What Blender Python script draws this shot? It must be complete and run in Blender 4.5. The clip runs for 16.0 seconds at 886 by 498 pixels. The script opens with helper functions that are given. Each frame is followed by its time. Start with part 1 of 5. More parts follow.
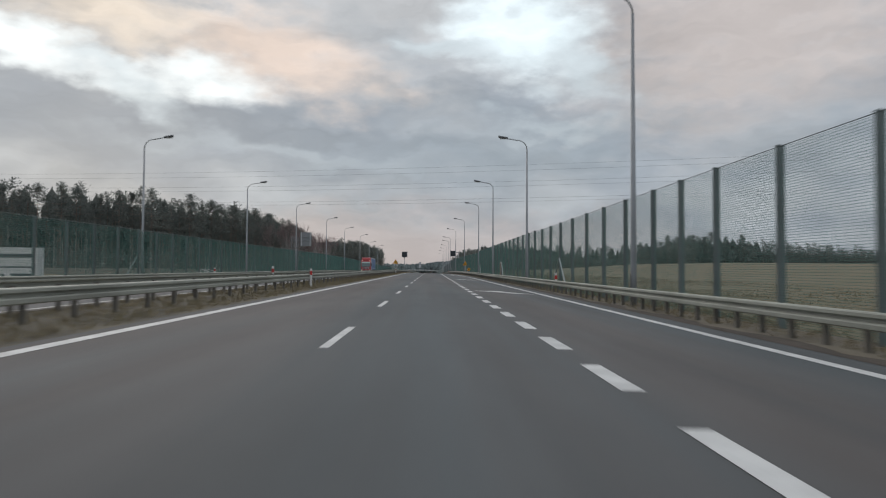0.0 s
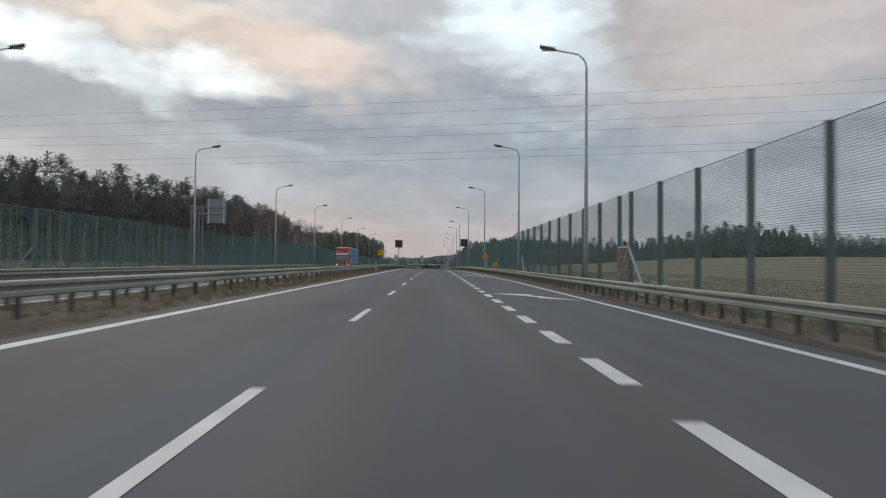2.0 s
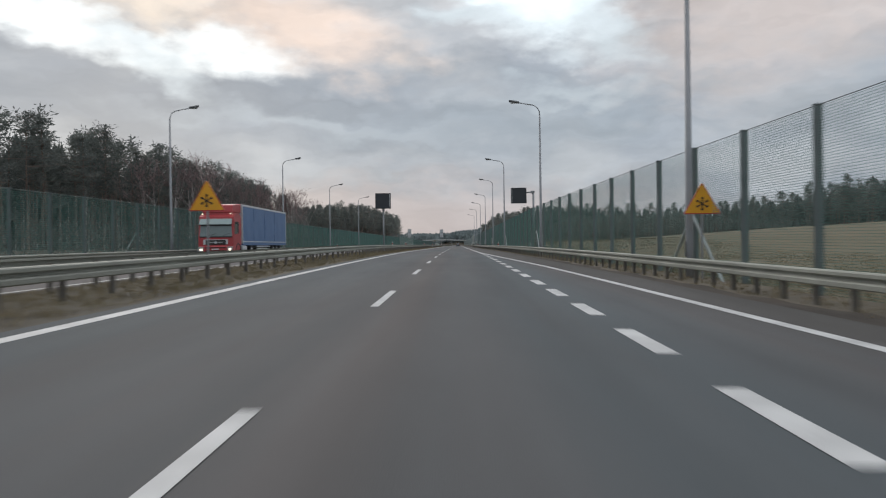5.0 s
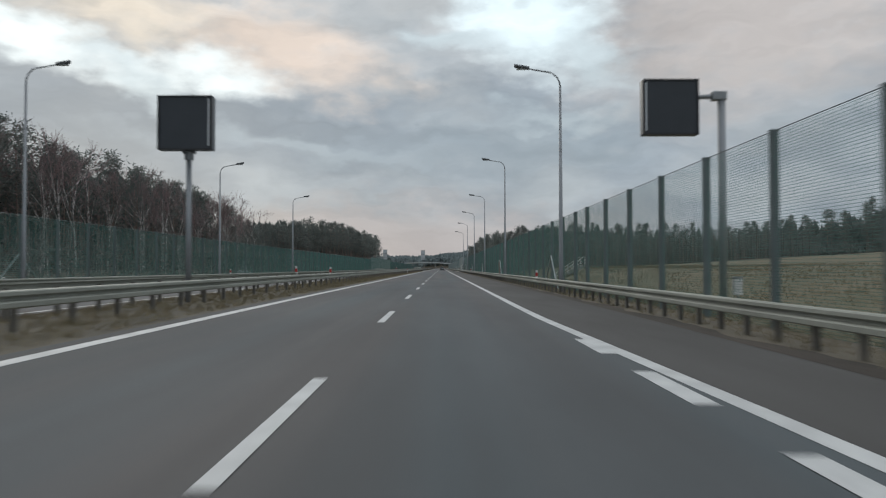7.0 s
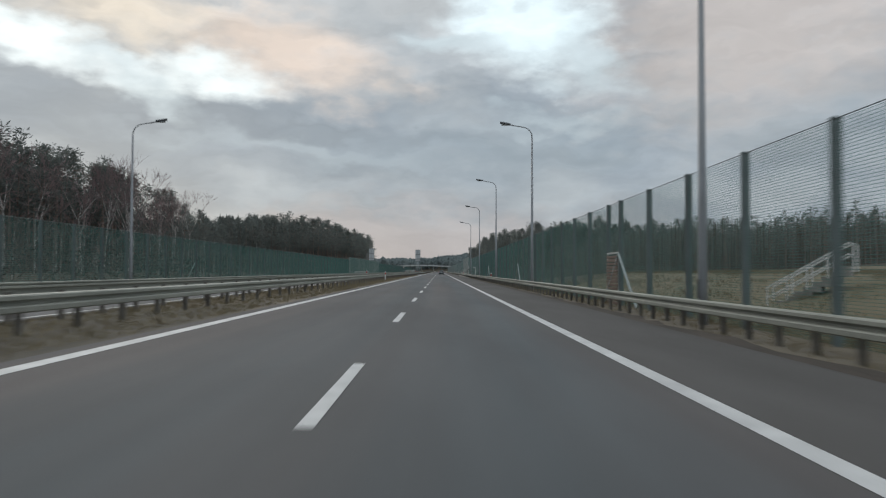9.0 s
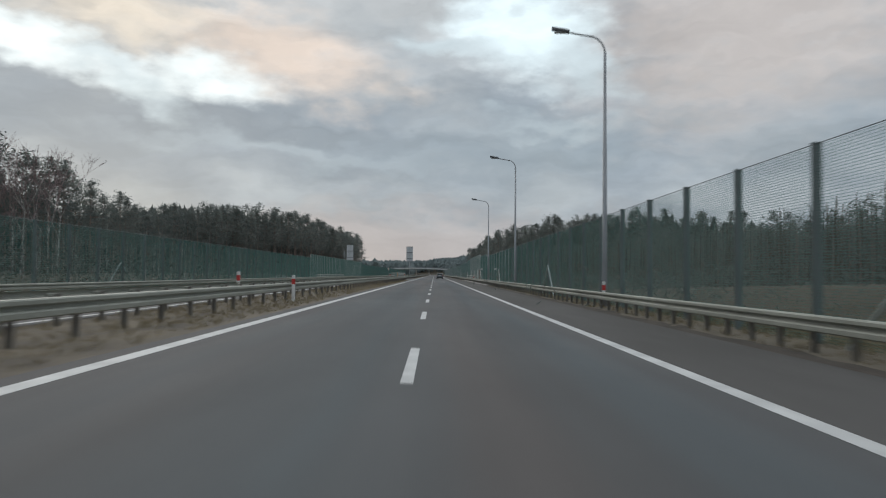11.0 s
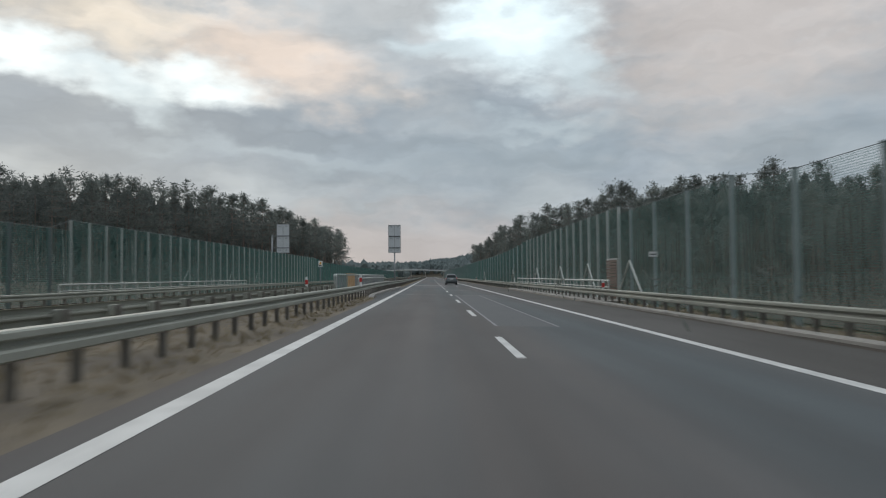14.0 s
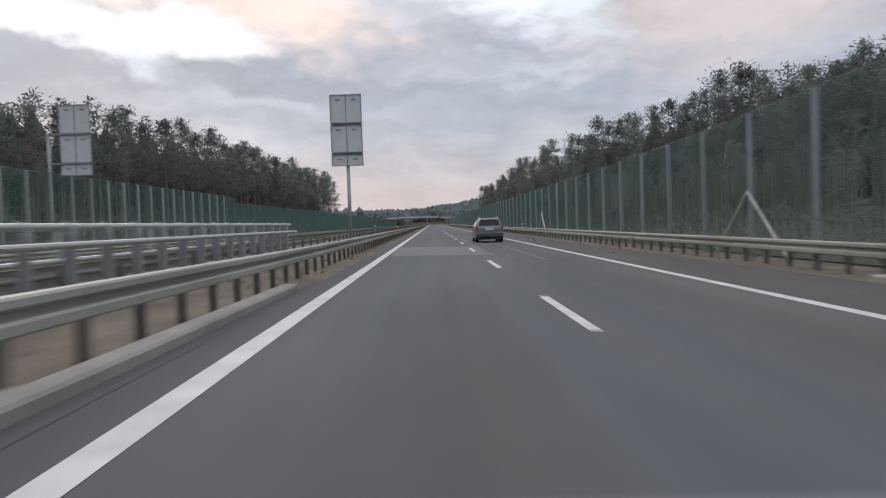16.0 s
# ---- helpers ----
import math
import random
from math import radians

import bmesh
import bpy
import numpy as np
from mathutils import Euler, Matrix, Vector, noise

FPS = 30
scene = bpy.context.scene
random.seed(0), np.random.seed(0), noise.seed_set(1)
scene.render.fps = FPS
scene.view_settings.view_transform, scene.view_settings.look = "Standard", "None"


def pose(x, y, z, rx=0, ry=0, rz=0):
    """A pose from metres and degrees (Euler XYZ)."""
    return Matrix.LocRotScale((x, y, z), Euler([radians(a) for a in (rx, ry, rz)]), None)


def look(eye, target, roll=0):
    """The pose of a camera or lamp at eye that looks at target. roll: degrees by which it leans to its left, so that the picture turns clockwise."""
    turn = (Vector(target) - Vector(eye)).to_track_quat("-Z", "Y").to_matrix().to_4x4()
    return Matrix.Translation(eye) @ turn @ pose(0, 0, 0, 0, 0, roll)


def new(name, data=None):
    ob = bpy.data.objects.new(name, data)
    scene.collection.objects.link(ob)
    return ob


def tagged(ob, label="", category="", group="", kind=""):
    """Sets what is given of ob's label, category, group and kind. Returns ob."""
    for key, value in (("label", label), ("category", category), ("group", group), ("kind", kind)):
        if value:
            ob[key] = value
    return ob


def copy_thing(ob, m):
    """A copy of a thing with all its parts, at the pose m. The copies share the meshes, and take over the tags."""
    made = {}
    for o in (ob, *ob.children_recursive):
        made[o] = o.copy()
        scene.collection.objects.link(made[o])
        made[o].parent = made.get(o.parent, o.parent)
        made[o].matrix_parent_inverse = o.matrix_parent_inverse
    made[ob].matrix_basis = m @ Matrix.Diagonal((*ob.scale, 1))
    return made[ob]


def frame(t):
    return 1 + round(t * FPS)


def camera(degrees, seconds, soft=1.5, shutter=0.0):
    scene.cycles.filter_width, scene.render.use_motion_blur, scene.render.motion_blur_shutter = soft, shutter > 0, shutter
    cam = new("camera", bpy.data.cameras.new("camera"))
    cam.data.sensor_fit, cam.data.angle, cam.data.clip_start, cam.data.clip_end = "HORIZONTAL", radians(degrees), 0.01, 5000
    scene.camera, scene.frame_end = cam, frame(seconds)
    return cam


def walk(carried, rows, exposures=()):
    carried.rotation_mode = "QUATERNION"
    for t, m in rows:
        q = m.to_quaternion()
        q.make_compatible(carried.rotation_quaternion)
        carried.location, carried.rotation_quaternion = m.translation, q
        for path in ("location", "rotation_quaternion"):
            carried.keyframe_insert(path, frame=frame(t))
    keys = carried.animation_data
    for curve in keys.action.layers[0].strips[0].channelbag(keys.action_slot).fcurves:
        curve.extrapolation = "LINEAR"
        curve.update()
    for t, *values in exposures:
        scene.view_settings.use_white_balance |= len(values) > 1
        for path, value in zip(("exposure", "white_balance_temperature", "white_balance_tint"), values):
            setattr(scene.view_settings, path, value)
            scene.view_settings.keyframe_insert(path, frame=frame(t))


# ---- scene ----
cam = camera(61.5, 16.0, soft=1.15, shutter=0.28)
# seconds, x, y, z, pitch, roll, yaw
PATH = [
    (0.0, 1.622, 0.677, -0.678, 2.048, -0.297, -0.888),
    (0.5, 1.653, 14.807, -0.538, 1.835, -0.266, -0.890),
    (1.0, 1.691, 29.080, -0.396, 1.734, -0.425, -0.612),
    (1.5, 1.703, 42.173, -0.265, 1.713, -0.514, -0.507),
    (2.0, 1.670, 56.888, -0.117, 1.591, -0.509, -0.616),
    (2.5, 1.614, 70.132, 0.016, 1.476, -0.524, -0.635),
    (3.0, 1.597, 84.647, 0.162, 0.588, -0.536, 0.535),
    (5.3, 1.444, 150.998, 0.828, -0.307, 0.937, 0.922),
    (5.5, 1.395, 156.480, 0.882, -0.198, 0.937, 0.554),
    (6.0, 1.367, 171.000, 1.002, 0.193, 0.382, 0.208),
    (6.5, 1.389, 185.670, 1.097, 0.879, 0.151, 0.193),
    (7.0, 1.303, 199.931, 1.165, 1.445, 0.091, -0.147),
    (7.5, 1.225, 213.617, 1.206, 1.556, -0.041, -0.297),
    (8.0, 1.145, 229.319, 1.224, 1.616, -0.194, -0.376),
    (8.5, 1.104, 243.140, 1.225, 1.683, -0.326, -0.340),
    (9.0, 1.046, 258.167, 1.226, 1.689, -0.186, -0.281),
    (11.5, 0.027, 330.610, 1.247, 2.007, -0.501, -0.720),
    (12.0, -0.275, 346.385, 1.253, 2.072, 0.180, -0.601),
    (12.5, -0.606, 361.835, 1.259, 2.159, 0.640, -0.670),
    (13.0, -0.936, 377.622, 1.266, 2.082, 0.715, -0.995),
    (13.5, -1.168, 391.628, 1.271, 2.225, 0.806, -0.870),
    (14.0, -1.404, 408.501, 1.276, 2.077, 0.500, -1.012),
    (14.5, -1.552, 423.265, 1.278, 0.470, 1.343, -0.867),
    (15.0, -1.665, 438.954, 1.280, -1.364, 2.005, -0.677),
    (15.5, -1.720, 455.342, 1.280, -2.005, 1.871, -0.561),
    (16.0, -1.817, 471.622, 1.282, -1.990, 2.003, -0.845),
]

walk(cam, [(t, pose(x, y, z, 90 + p, r, w)) for t, x, y, z, p, r, w in PATH],
     [(0.0, 0.0, 6480, 9), (3.5, 0.03, 6480, 9), (5.3, 0.17, 6500, 10), (5.8, 0.12, 6470, 9), (6.6, 0.0, 6350, 6), (13.0, 0.0, 6350, 6),
      (14.1, 0.04, 6380, 6), (14.7, 0.12, 6400, 7), (15.0, 0.36, 6420, 10), (15.6, 0.42, 6500, 15), (16.0, 0.38, 6500, 15)])

# ---------------------------------------------------------------- sky and sun
world = bpy.data.worlds.new("overcast_evening_sky")
scene.world = world
world.use_nodes = True
W = world.node_tree
W.nodes.clear()


def wn(kind, **props):
    n = W.nodes.new(kind)
    for k, v in props.items():
        n.inputs[k].default_value = v
    return n


def wlink(a, b):
    W.links.new(a, b)


def wmath(op, a, b=None, clamp=False):
    n = W.nodes.new("ShaderNodeMath")
    n.operation, n.use_clamp = op, clamp
    for i, v in enumerate((a, b)):
        if v is None:
            continue
        if isinstance(v, (int, float)):
            n.inputs[i].default_value = v
        else:
            wlink(v, n.inputs[i])
    return n.outputs[0]


def wmix(fac, a, b):
    n = W.nodes.new("ShaderNodeMix")
    n.data_type = "RGBA"
    for sock, v in ((n.inputs[0], fac), (n.inputs[6], a), (n.inputs[7], b)):
        if isinstance(v, (int, float)):
            sock.default_value = v
        elif isinstance(v, tuple):
            sock.default_value = (*v, 1)
        else:
            wlink(v, sock)
    return n.outputs[2]


def wrange(v, a, b, c=0.0, d=1.0):
    n = W.nodes.new("ShaderNodeMapRange")
    n.interpolation_type = "SMOOTHSTEP"
    wlink(v, n.inputs[0])
    for i, q in enumerate((a, b, c, d)):
        n.inputs[1 + i].default_value = q
    return n.outputs[0]


tc = W.nodes.new("ShaderNodeTexCoord")
way = tc.outputs["Generated"]
sep = W.nodes.new("ShaderNodeSeparateXYZ")
wlink(way, sep.inputs[0])
# bearing from the road's direction and height over the horizon, in degrees
bearing = wmath("MULTIPLY", wmath("ARCTAN2", sep.outputs[0], sep.outputs[1]), 57.296)
height = wmath("MULTIPLY", wmath("ARCSINE", sep.outputs[2]), 57.296)
flat = W.nodes.new("ShaderNodeCombineXYZ")
wlink(wmath("MULTIPLY", bearing, 0.5), flat.inputs[0])
wlink(height, flat.inputs[1])


def wnoise(scale, detail, rough):
    n = wn("ShaderNodeTexNoise", Scale=scale, Detail=detail, Roughness=rough)
    wlink(flat.outputs[0], n.inputs["Vector"])
    return n


def split(n):
    q = W.nodes.new("ShaderNodeSeparateXYZ")
    wlink(n.outputs["Color"], q.inputs[0])
    return q.outputs


def swing(v, amount):
    return wmath("MULTIPLY", wmath("SUBTRACT", v, 0.5), amount)


coarse, wisps, curls = split(wnoise(0.16, 3, 0.5)), split(wnoise(0.42, 4, 0.48)), split(wnoise(1.1, 5, 0.5))
BX = wmath("ADD", bearing, wmath("ADD", swing(coarse[0], 9.0), wmath("ADD", swing(wisps[0], 8.0), swing(curls[0], 1.8))))
BY = wmath("ADD", height, wmath("ADD", swing(coarse[1], 4.0), wmath("ADD", swing(wisps[1], 4.8), swing(curls[1], 1.1))))


def veil(under, az, el, wide, tall, lean, color, amount, soft=0.2):
    """Lays a soft, ragged bank of cloud or a gap over what lies under it; lean: degrees by which it falls to the right."""
    c, q = math.cos(radians(lean)), math.sin(radians(lean))
    dx, dy = wmath("SUBTRACT", BX, az), wmath("SUBTRACT", BY, el)
    u = wmath("ADD", wmath("MULTIPLY", dx, c / wide), wmath("MULTIPLY", dy, -q / wide))
    v = wmath("ADD", wmath("MULTIPLY", dx, q / tall), wmath("MULTIPLY", dy, c / tall))
    r = wmath("SQRT", wmath("ADD", wmath("MULTIPLY", u, u), wmath("MULTIPLY", v, v)))
    r = wmath("ADD", r, swing(curls[2], 0.8))
    return wmix(wmath("MULTIPLY", wrange(r, 1.55, soft), amount), under, color)


thick = wrange(wmath("ADD", wmath("MULTIPLY", coarse[2], 0.45), wmath("MULTIPLY", wisps[2], 0.55)), 0.34, 0.66)
cloud = wmix(thick, (0.335, 0.375, 0.43), (0.475, 0.51, 0.55))
ROSE, BEIGE, PEACH, CREAM = (0.53, 0.47, 0.47), (0.60, 0.545, 0.53), (0.86, 0.715, 0.63), (0.93, 0.81, 0.69)
SLATE, BLUE, PALE, WHITE, GAP = (0.30, 0.345, 0.405), (0.345, 0.40, 0.455), (0.63, 0.64, 0.66), (1.02, 1.08, 1.10), (0.94, 1.06, 1.12)
GLEAM = (0.68, 0.76, 0.81)
cloud = veil(cloud, -3, 2.0, 18, 3.0, 0, ROSE, 0.7)
cloud = veil(cloud, -6, 19.5, 15, 5.5, 0, PALE, 0.9)
cloud = veil(cloud, -23, 10.2, 14, 2.6, 6, SLATE, 0.8)
cloud = veil(cloud, -9, 10.6, 13, 2.2, 9, SLATE, 0.75)
cloud = veil(cloud, 2, 9.0, 11, 1.9, 3, BLUE, 0.5)
cloud = veil(cloud, 11, 11.0, 9, 2.6, -4, BLUE, 0.65)
cloud = veil(cloud, 23, 17.5, 13, 7.0, 0, BEIGE, 0.95)
cloud = veil(cloud, 29, 9.5, 8, 3.0, 0, BLUE, 0.5)
cloud = veil(cloud, -23.5, 18.6, 8.0, 3.2, 6, CREAM, 0.9, 0.0)
cloud = veil(cloud, -11.0, 16.2, 7.4, 3.0, 12, PEACH, 0.95, 0.1)
cloud = veil(cloud, -4.0, 17.5, 4.5, 2.0, 10, BLUE, 0.45)
cloud = veil(cloud, -28.5, 15.4, 6.2, 1.5, 16, WHITE, 0.95)
cloud = veil(cloud, -22.5, 13.4, 4.0, 1.2, 30, GLEAM, 0.9)
cloud = veil(cloud, -17.2, 14.0, 5.0, 1.7, 2, WHITE, 1.0)
cloud = veil(cloud, 7.0, 18.6, 5.6, 3.2, 4, GAP, 1.0)
cloud = veil(cloud, 0.8, 17.3, 4.2, 0.9, 6, GLEAM, 0.9)
cloud = veil(cloud, 11.8, 15.8, 3.4, 1.7, 20, GLEAM, 0.9)
cloud = veil(cloud, 8.0, 14.1, 2.6, 0.8, 8, GLEAM, 0.6)
cloud = veil(cloud, 9.0, 11.5, 5.0, 0.7, 0, GLEAM, 0.4)
cloud = veil(cloud, -13.0, 9.2, 10, 0.7, 4, GLEAM, 0.25)
# thin streaks and wisps through all of it
streak = wn("ShaderNodeTexNoise", Scale=0.42, Detail=4, Roughness=0.5)
long_way = W.nodes.new("ShaderNodeCombineXYZ")
wlink(wmath("MULTIPLY", BX, 0.22), long_way.inputs[0])
wlink(BY, long_way.inputs[1])
wlink(long_way.outputs[0], streak.inputs["Vector"])
shade = wmath("ADD", 0.70, wmath("MULTIPLY", streak.outputs["Fac"], 0.60))
tone = W.nodes.new("ShaderNodeVectorMath")
tone.operation = "SCALE"
wlink(cloud, tone.inputs[0])
wlink(shade, tone.inputs["Scale"])
cloud = tone.outputs[0]
dome = wmix(wrange(sep.outputs[2], 0.38, 0.95), cloud, (0.95, 0.98, 1.05))
sky = W.nodes.new("ShaderNodeTexSky")
sky.sky_type, sky.sun_disc = "NISHITA", False
sky.sun_elevation, sky.sun_rotation = radians(12), radians(-25)
dim = wn("ShaderNodeBackground", Strength=0.05)
wlink(sky.outputs[0], dim.inputs[0])
bright = wn("ShaderNodeBackground", Strength=1.0)
wlink(dome, bright.inputs[0])
both = W.nodes.new("ShaderNodeMixShader")
both.inputs[0].default_value = 0.94
wlink(dim.outputs[0], both.inputs[1])
wlink(bright.outputs[0], both.inputs[2])
wout = W.nodes.new("ShaderNodeOutputWorld")
wlink(both.outputs[0], wout.inputs[0])

sun = new("sun", bpy.data.lights.new("sun", "SUN"))
sun.data.energy, sun.data.angle, sun.data.color = 0.5, radians(30), (1.0, 0.9, 0.8)
sun.matrix_world = look((-40, 80, 40), (0, 0, 0))


# ---------------------------------------------------------------- materials
def material(name, color, other=None, rough=0.7, metal=0.0, scale=4.0, fine=40.0, amount=0.5, bump=0.0, vary=0.0,
             stretch=(1, 1, 1), spec=0.5, grain=0.25):
    """Two colours mixed by noise at two scales, with a light bump; vary tints each object a little."""
    m = bpy.data.materials.new(name)
    m.use_nodes = True
    t = m.node_tree
    b = t.nodes["Principled BSDF"]
    b.inputs["Roughness"].default_value, b.inputs["Metallic"].default_value = rough, metal
    b.inputs["Specular IOR Level"].default_value = spec
    geo = t.nodes.new("ShaderNodeNewGeometry")
    mp = t.nodes.new("ShaderNodeMapping")
    mp.inputs["Scale"].default_value = stretch
    t.links.new(geo.outputs["Position"], mp.inputs[0])
    n1, n2 = t.nodes.new("ShaderNodeTexNoise"), t.nodes.new("ShaderNodeTexNoise")
    for n, s in ((n1, scale), (n2, fine)):
        n.inputs["Scale"].default_value, n.inputs["Detail"].default_value = s, 4
        n.inputs["Roughness"].default_value = 0.6
        t.links.new(mp.outputs[0], n.inputs["Vector"])
    add = t.nodes.new("ShaderNodeMath")
    add.operation = "MULTIPLY_ADD"
    t.links.new(n2.outputs["Fac"], add.inputs[0])
    add.inputs[1].default_value = grain
    t.links.new(n1.outputs["Fac"], add.inputs[2])
    rng = t.nodes.new("ShaderNodeMapRange")
    t.links.new(add.outputs[0], rng.inputs[0])
    rng.inputs[1].default_value, rng.inputs[2].default_value = 0.35 + grain * 0.5, 0.65 + grain * 0.5
    rng.inputs[4].default_value = amount
    mix = t.nodes.new("ShaderNodeMix")
    mix.data_type = "RGBA"
    t.links.new(rng.outputs[0], mix.inputs[0])
    mix.inputs[6].default_value = (*color, 1)
    mix.inputs[7].default_value = (*(other or tuple(c * 0.7 for c in color)), 1)
    out = mix.outputs[2]
    if vary:
        info = t.nodes.new("ShaderNodeObjectInfo")
        hsv = t.nodes.new("ShaderNodeHueSaturation")
        r2 = t.nodes.new("ShaderNodeMapRange")
        t.links.new(info.outputs["Random"], r2.inputs[0])
        r2.inputs[3].default_value, r2.inputs[4].default_value = 1 - vary, 1 + vary
        t.links.new(r2.outputs[0], hsv.inputs["Value"])
        t.links.new(out, hsv.inputs["Color"])
        out = hsv.outputs[0]
    t.links.new(out, b.inputs["Base Color"])
    if bump:
        bp = t.nodes.new("ShaderNodeBump")
        bp.inputs["Strength"].default_value, bp.inputs["Distance"].default_value = bump, 0.02
        t.links.new(n2.outputs["Fac"], bp.inputs["Height"])
        t.links.new(bp.outputs[0], b.inputs["Normal"])
    return m


def asphalt_material():
    """Dark grey asphalt: aggregate grain, blotches, and faint lengthwise wheel tracks."""
    m = material("asphalt", (0.097, 0.099, 0.099), (0.073, 0.074, 0.074), rough=0.82, scale=0.35, fine=90, amount=0.8, bump=0.25,
                 stretch=(1, 0.25, 1), spec=0.35)
    t = m.node_tree
    b = t.nodes["Principled BSDF"]
    src = b.inputs["Base Color"].links[0].from_socket
    geo = t.nodes.new("ShaderNodeNewGeometry")
    mp = t.nodes.new("ShaderNodeMapping")
    mp.inputs["Scale"].default_value = (0.55, 0.012, 0.01)
    t.links.new(geo.outputs["Position"], mp.inputs[0])
    n = t.nodes.new("ShaderNodeTexNoise")
    n.inputs["Scale"].default_value, n.inputs["Detail"].default_value = 1.6, 3
    t.links.new(mp.outputs[0], n.inputs["Vector"])
    hsv = t.nodes.new("ShaderNodeHueSaturation")
    r = t.nodes.new("ShaderNodeMapRange")
    t.links.new(n.outputs["Fac"], r.inputs[0])
    r.inputs[1].default_value, r.inputs[2].default_value = 0.3, 0.7
    r.inputs[3].default_value, r.inputs[4].default_value = 0.85, 1.13
    t.links.new(r.outputs[0], hsv.inputs["Value"])
    t.links.new(src, hsv.inputs["Color"])
    mp2 = t.nodes.new("ShaderNodeMapping")
    mp2.inputs["Scale"].default_value = (0.21, 0.006, 0.01)
    t.links.new(geo.outputs["Position"], mp2.inputs[0])
    n3 = t.nodes.new("ShaderNodeTexNoise")
    n3.inputs["Scale"].default_value, n3.inputs["Detail"].default_value = 1.5, 4
    t.links.new(mp2.outputs[0], n3.inputs["Vector"])
    ramp = t.nodes.new("ShaderNodeValToRGB")
    ramp.color_ramp.elements[0].position, ramp.color_ramp.elements[1].position = 0.38, 0.62
    ramp.color_ramp.elements[0].color, ramp.color_ramp.elements[1].color = (0.89, 1.0, 1.05, 1), (1.10, 0.98, 0.93, 1)
    t.links.new(n3.outputs["Fac"], ramp.inputs[0])
    tint = t.nodes.new("ShaderNodeMix")
    tint.data_type, tint.blend_type = "RGBA", "MULTIPLY"
    tint.inputs[0].default_value = 1.0
    t.links.new(hsv.outputs[0], tint.inputs[6])
    t.links.new(ramp.outputs[0], tint.inputs[7])
    t.links.new(tint.outputs[2], b.inputs["Base Color"])
    return m


M_ASPHALT = asphalt_material()
M_PATCH = material("repair_asphalt", (0.092, 0.096, 0.099), (0.074, 0.078, 0.081), rough=0.8, scale=0.5, fine=80, bump=0.2)
M_SHOULDER = material("dusty_shoulder_asphalt", (0.098, 0.093, 0.088), (0.070, 0.066, 0.061), rough=0.88, scale=0.4, fine=70, amount=0.9, bump=0.25, stretch=(1, 0.2, 1), spec=0.3)
M_PATCH2 = material("pale_repair_asphalt", (0.15, 0.15, 0.15), (0.125, 0.125, 0.125), rough=0.85, scale=0.5, fine=80, bump=0.2)
M_PAINT = material("road_paint", (0.62, 0.62, 0.60), (0.40, 0.40, 0.39), rough=0.65, scale=1.5, fine=30, amount=0.7)
M_SEAL = material("joint_sealant", (0.19, 0.19, 0.20), (0.15, 0.15, 0.16), rough=0.6)
M_VERGE = material("verge_soil", (0.10, 0.084, 0.066), (0.18, 0.148, 0.105), rough=0.95, scale=0.8, fine=12, amount=1.0, bump=0.8, stretch=(1, 0.5, 1))
M_VERGE_D = material("dark_verge_soil", (0.078, 0.068, 0.052), (0.125, 0.108, 0.076), rough=0.95, scale=0.8, fine=12, amount=1.0, bump=0.8, stretch=(1, 0.5, 1))
M_VERGE_R = material("verge_grass_soil", (0.115, 0.096, 0.070), (0.165, 0.14, 0.10), rough=0.95, scale=0.8, fine=12, amount=1.0, bump=0.8, stretch=(1, 0.5, 1))
M_DAMP = material("damp_dark_soil", (0.074, 0.058, 0.045), (0.044, 0.036, 0.028), rough=0.95, scale=1.2, fine=14, amount=1.0, bump=0.6, stretch=(1, 0.3, 1))
M_GRASS = material("dry_grass_field", (0.172, 0.136, 0.080), (0.128, 0.116, 0.066), rough=0.95, scale=0.11, fine=1.6, amount=1.0, bump=0.6)
M_STRAW = material("dead_grass_blades", (0.31, 0.255, 0.165), (0.22, 0.185, 0.115), rough=0.95, scale=0.7, fine=6, amount=1.0)
M_OLIVE = material("olive_grass_blades", (0.235, 0.192, 0.118), (0.185, 0.158, 0.092), rough=0.95, scale=0.7, fine=6, amount=1.0)
M_FOREST = material("forest_floor", (0.06, 0.05, 0.035), (0.09, 0.075, 0.045), rough=1, scale=0.2, fine=3)
M_CONCRETE = material("concrete", (0.36, 0.34, 0.31), (0.24, 0.23, 0.21), rough=0.85, scale=0.8, fine=25, amount=0.9, bump=0.3)
# deck colour raised above the concrete to make up for dim light on it
M_DECK = material("brightened_bridge_deck", (0.58, 0.60, 0.60), (0.48, 0.50, 0.50), rough=0.6, scale=0.2, fine=3)
M_RAIL = material("galvanized_rail", (0.37, 0.375, 0.325), (0.265, 0.27, 0.232), rough=0.62, metal=0.15, scale=0.7, fine=14, amount=0.9, stretch=(1, 0.3, 1), vary=0.06)
M_POSTD = material("weathered_steel_post", (0.20, 0.187, 0.165), (0.13, 0.12, 0.105), rough=0.7, metal=0.2, scale=3, fine=20, vary=0.15)
M_LAMP = material("galvanized_pole", (0.30, 0.31, 0.32), (0.22, 0.23, 0.24), rough=0.5, metal=0.4, scale=1, fine=10)
M_HEAD = material("lamp_housing", (0.10, 0.105, 0.11), (0.07, 0.075, 0.08), rough=0.45)
M_LENS = material("lamp_glass", (0.45, 0.46, 0.45), (0.35, 0.36, 0.36), rough=0.15)
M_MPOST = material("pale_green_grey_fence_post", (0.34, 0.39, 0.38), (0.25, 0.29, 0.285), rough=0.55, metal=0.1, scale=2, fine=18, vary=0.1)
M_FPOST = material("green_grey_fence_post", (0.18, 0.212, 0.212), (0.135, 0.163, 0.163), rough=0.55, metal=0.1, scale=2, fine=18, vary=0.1)
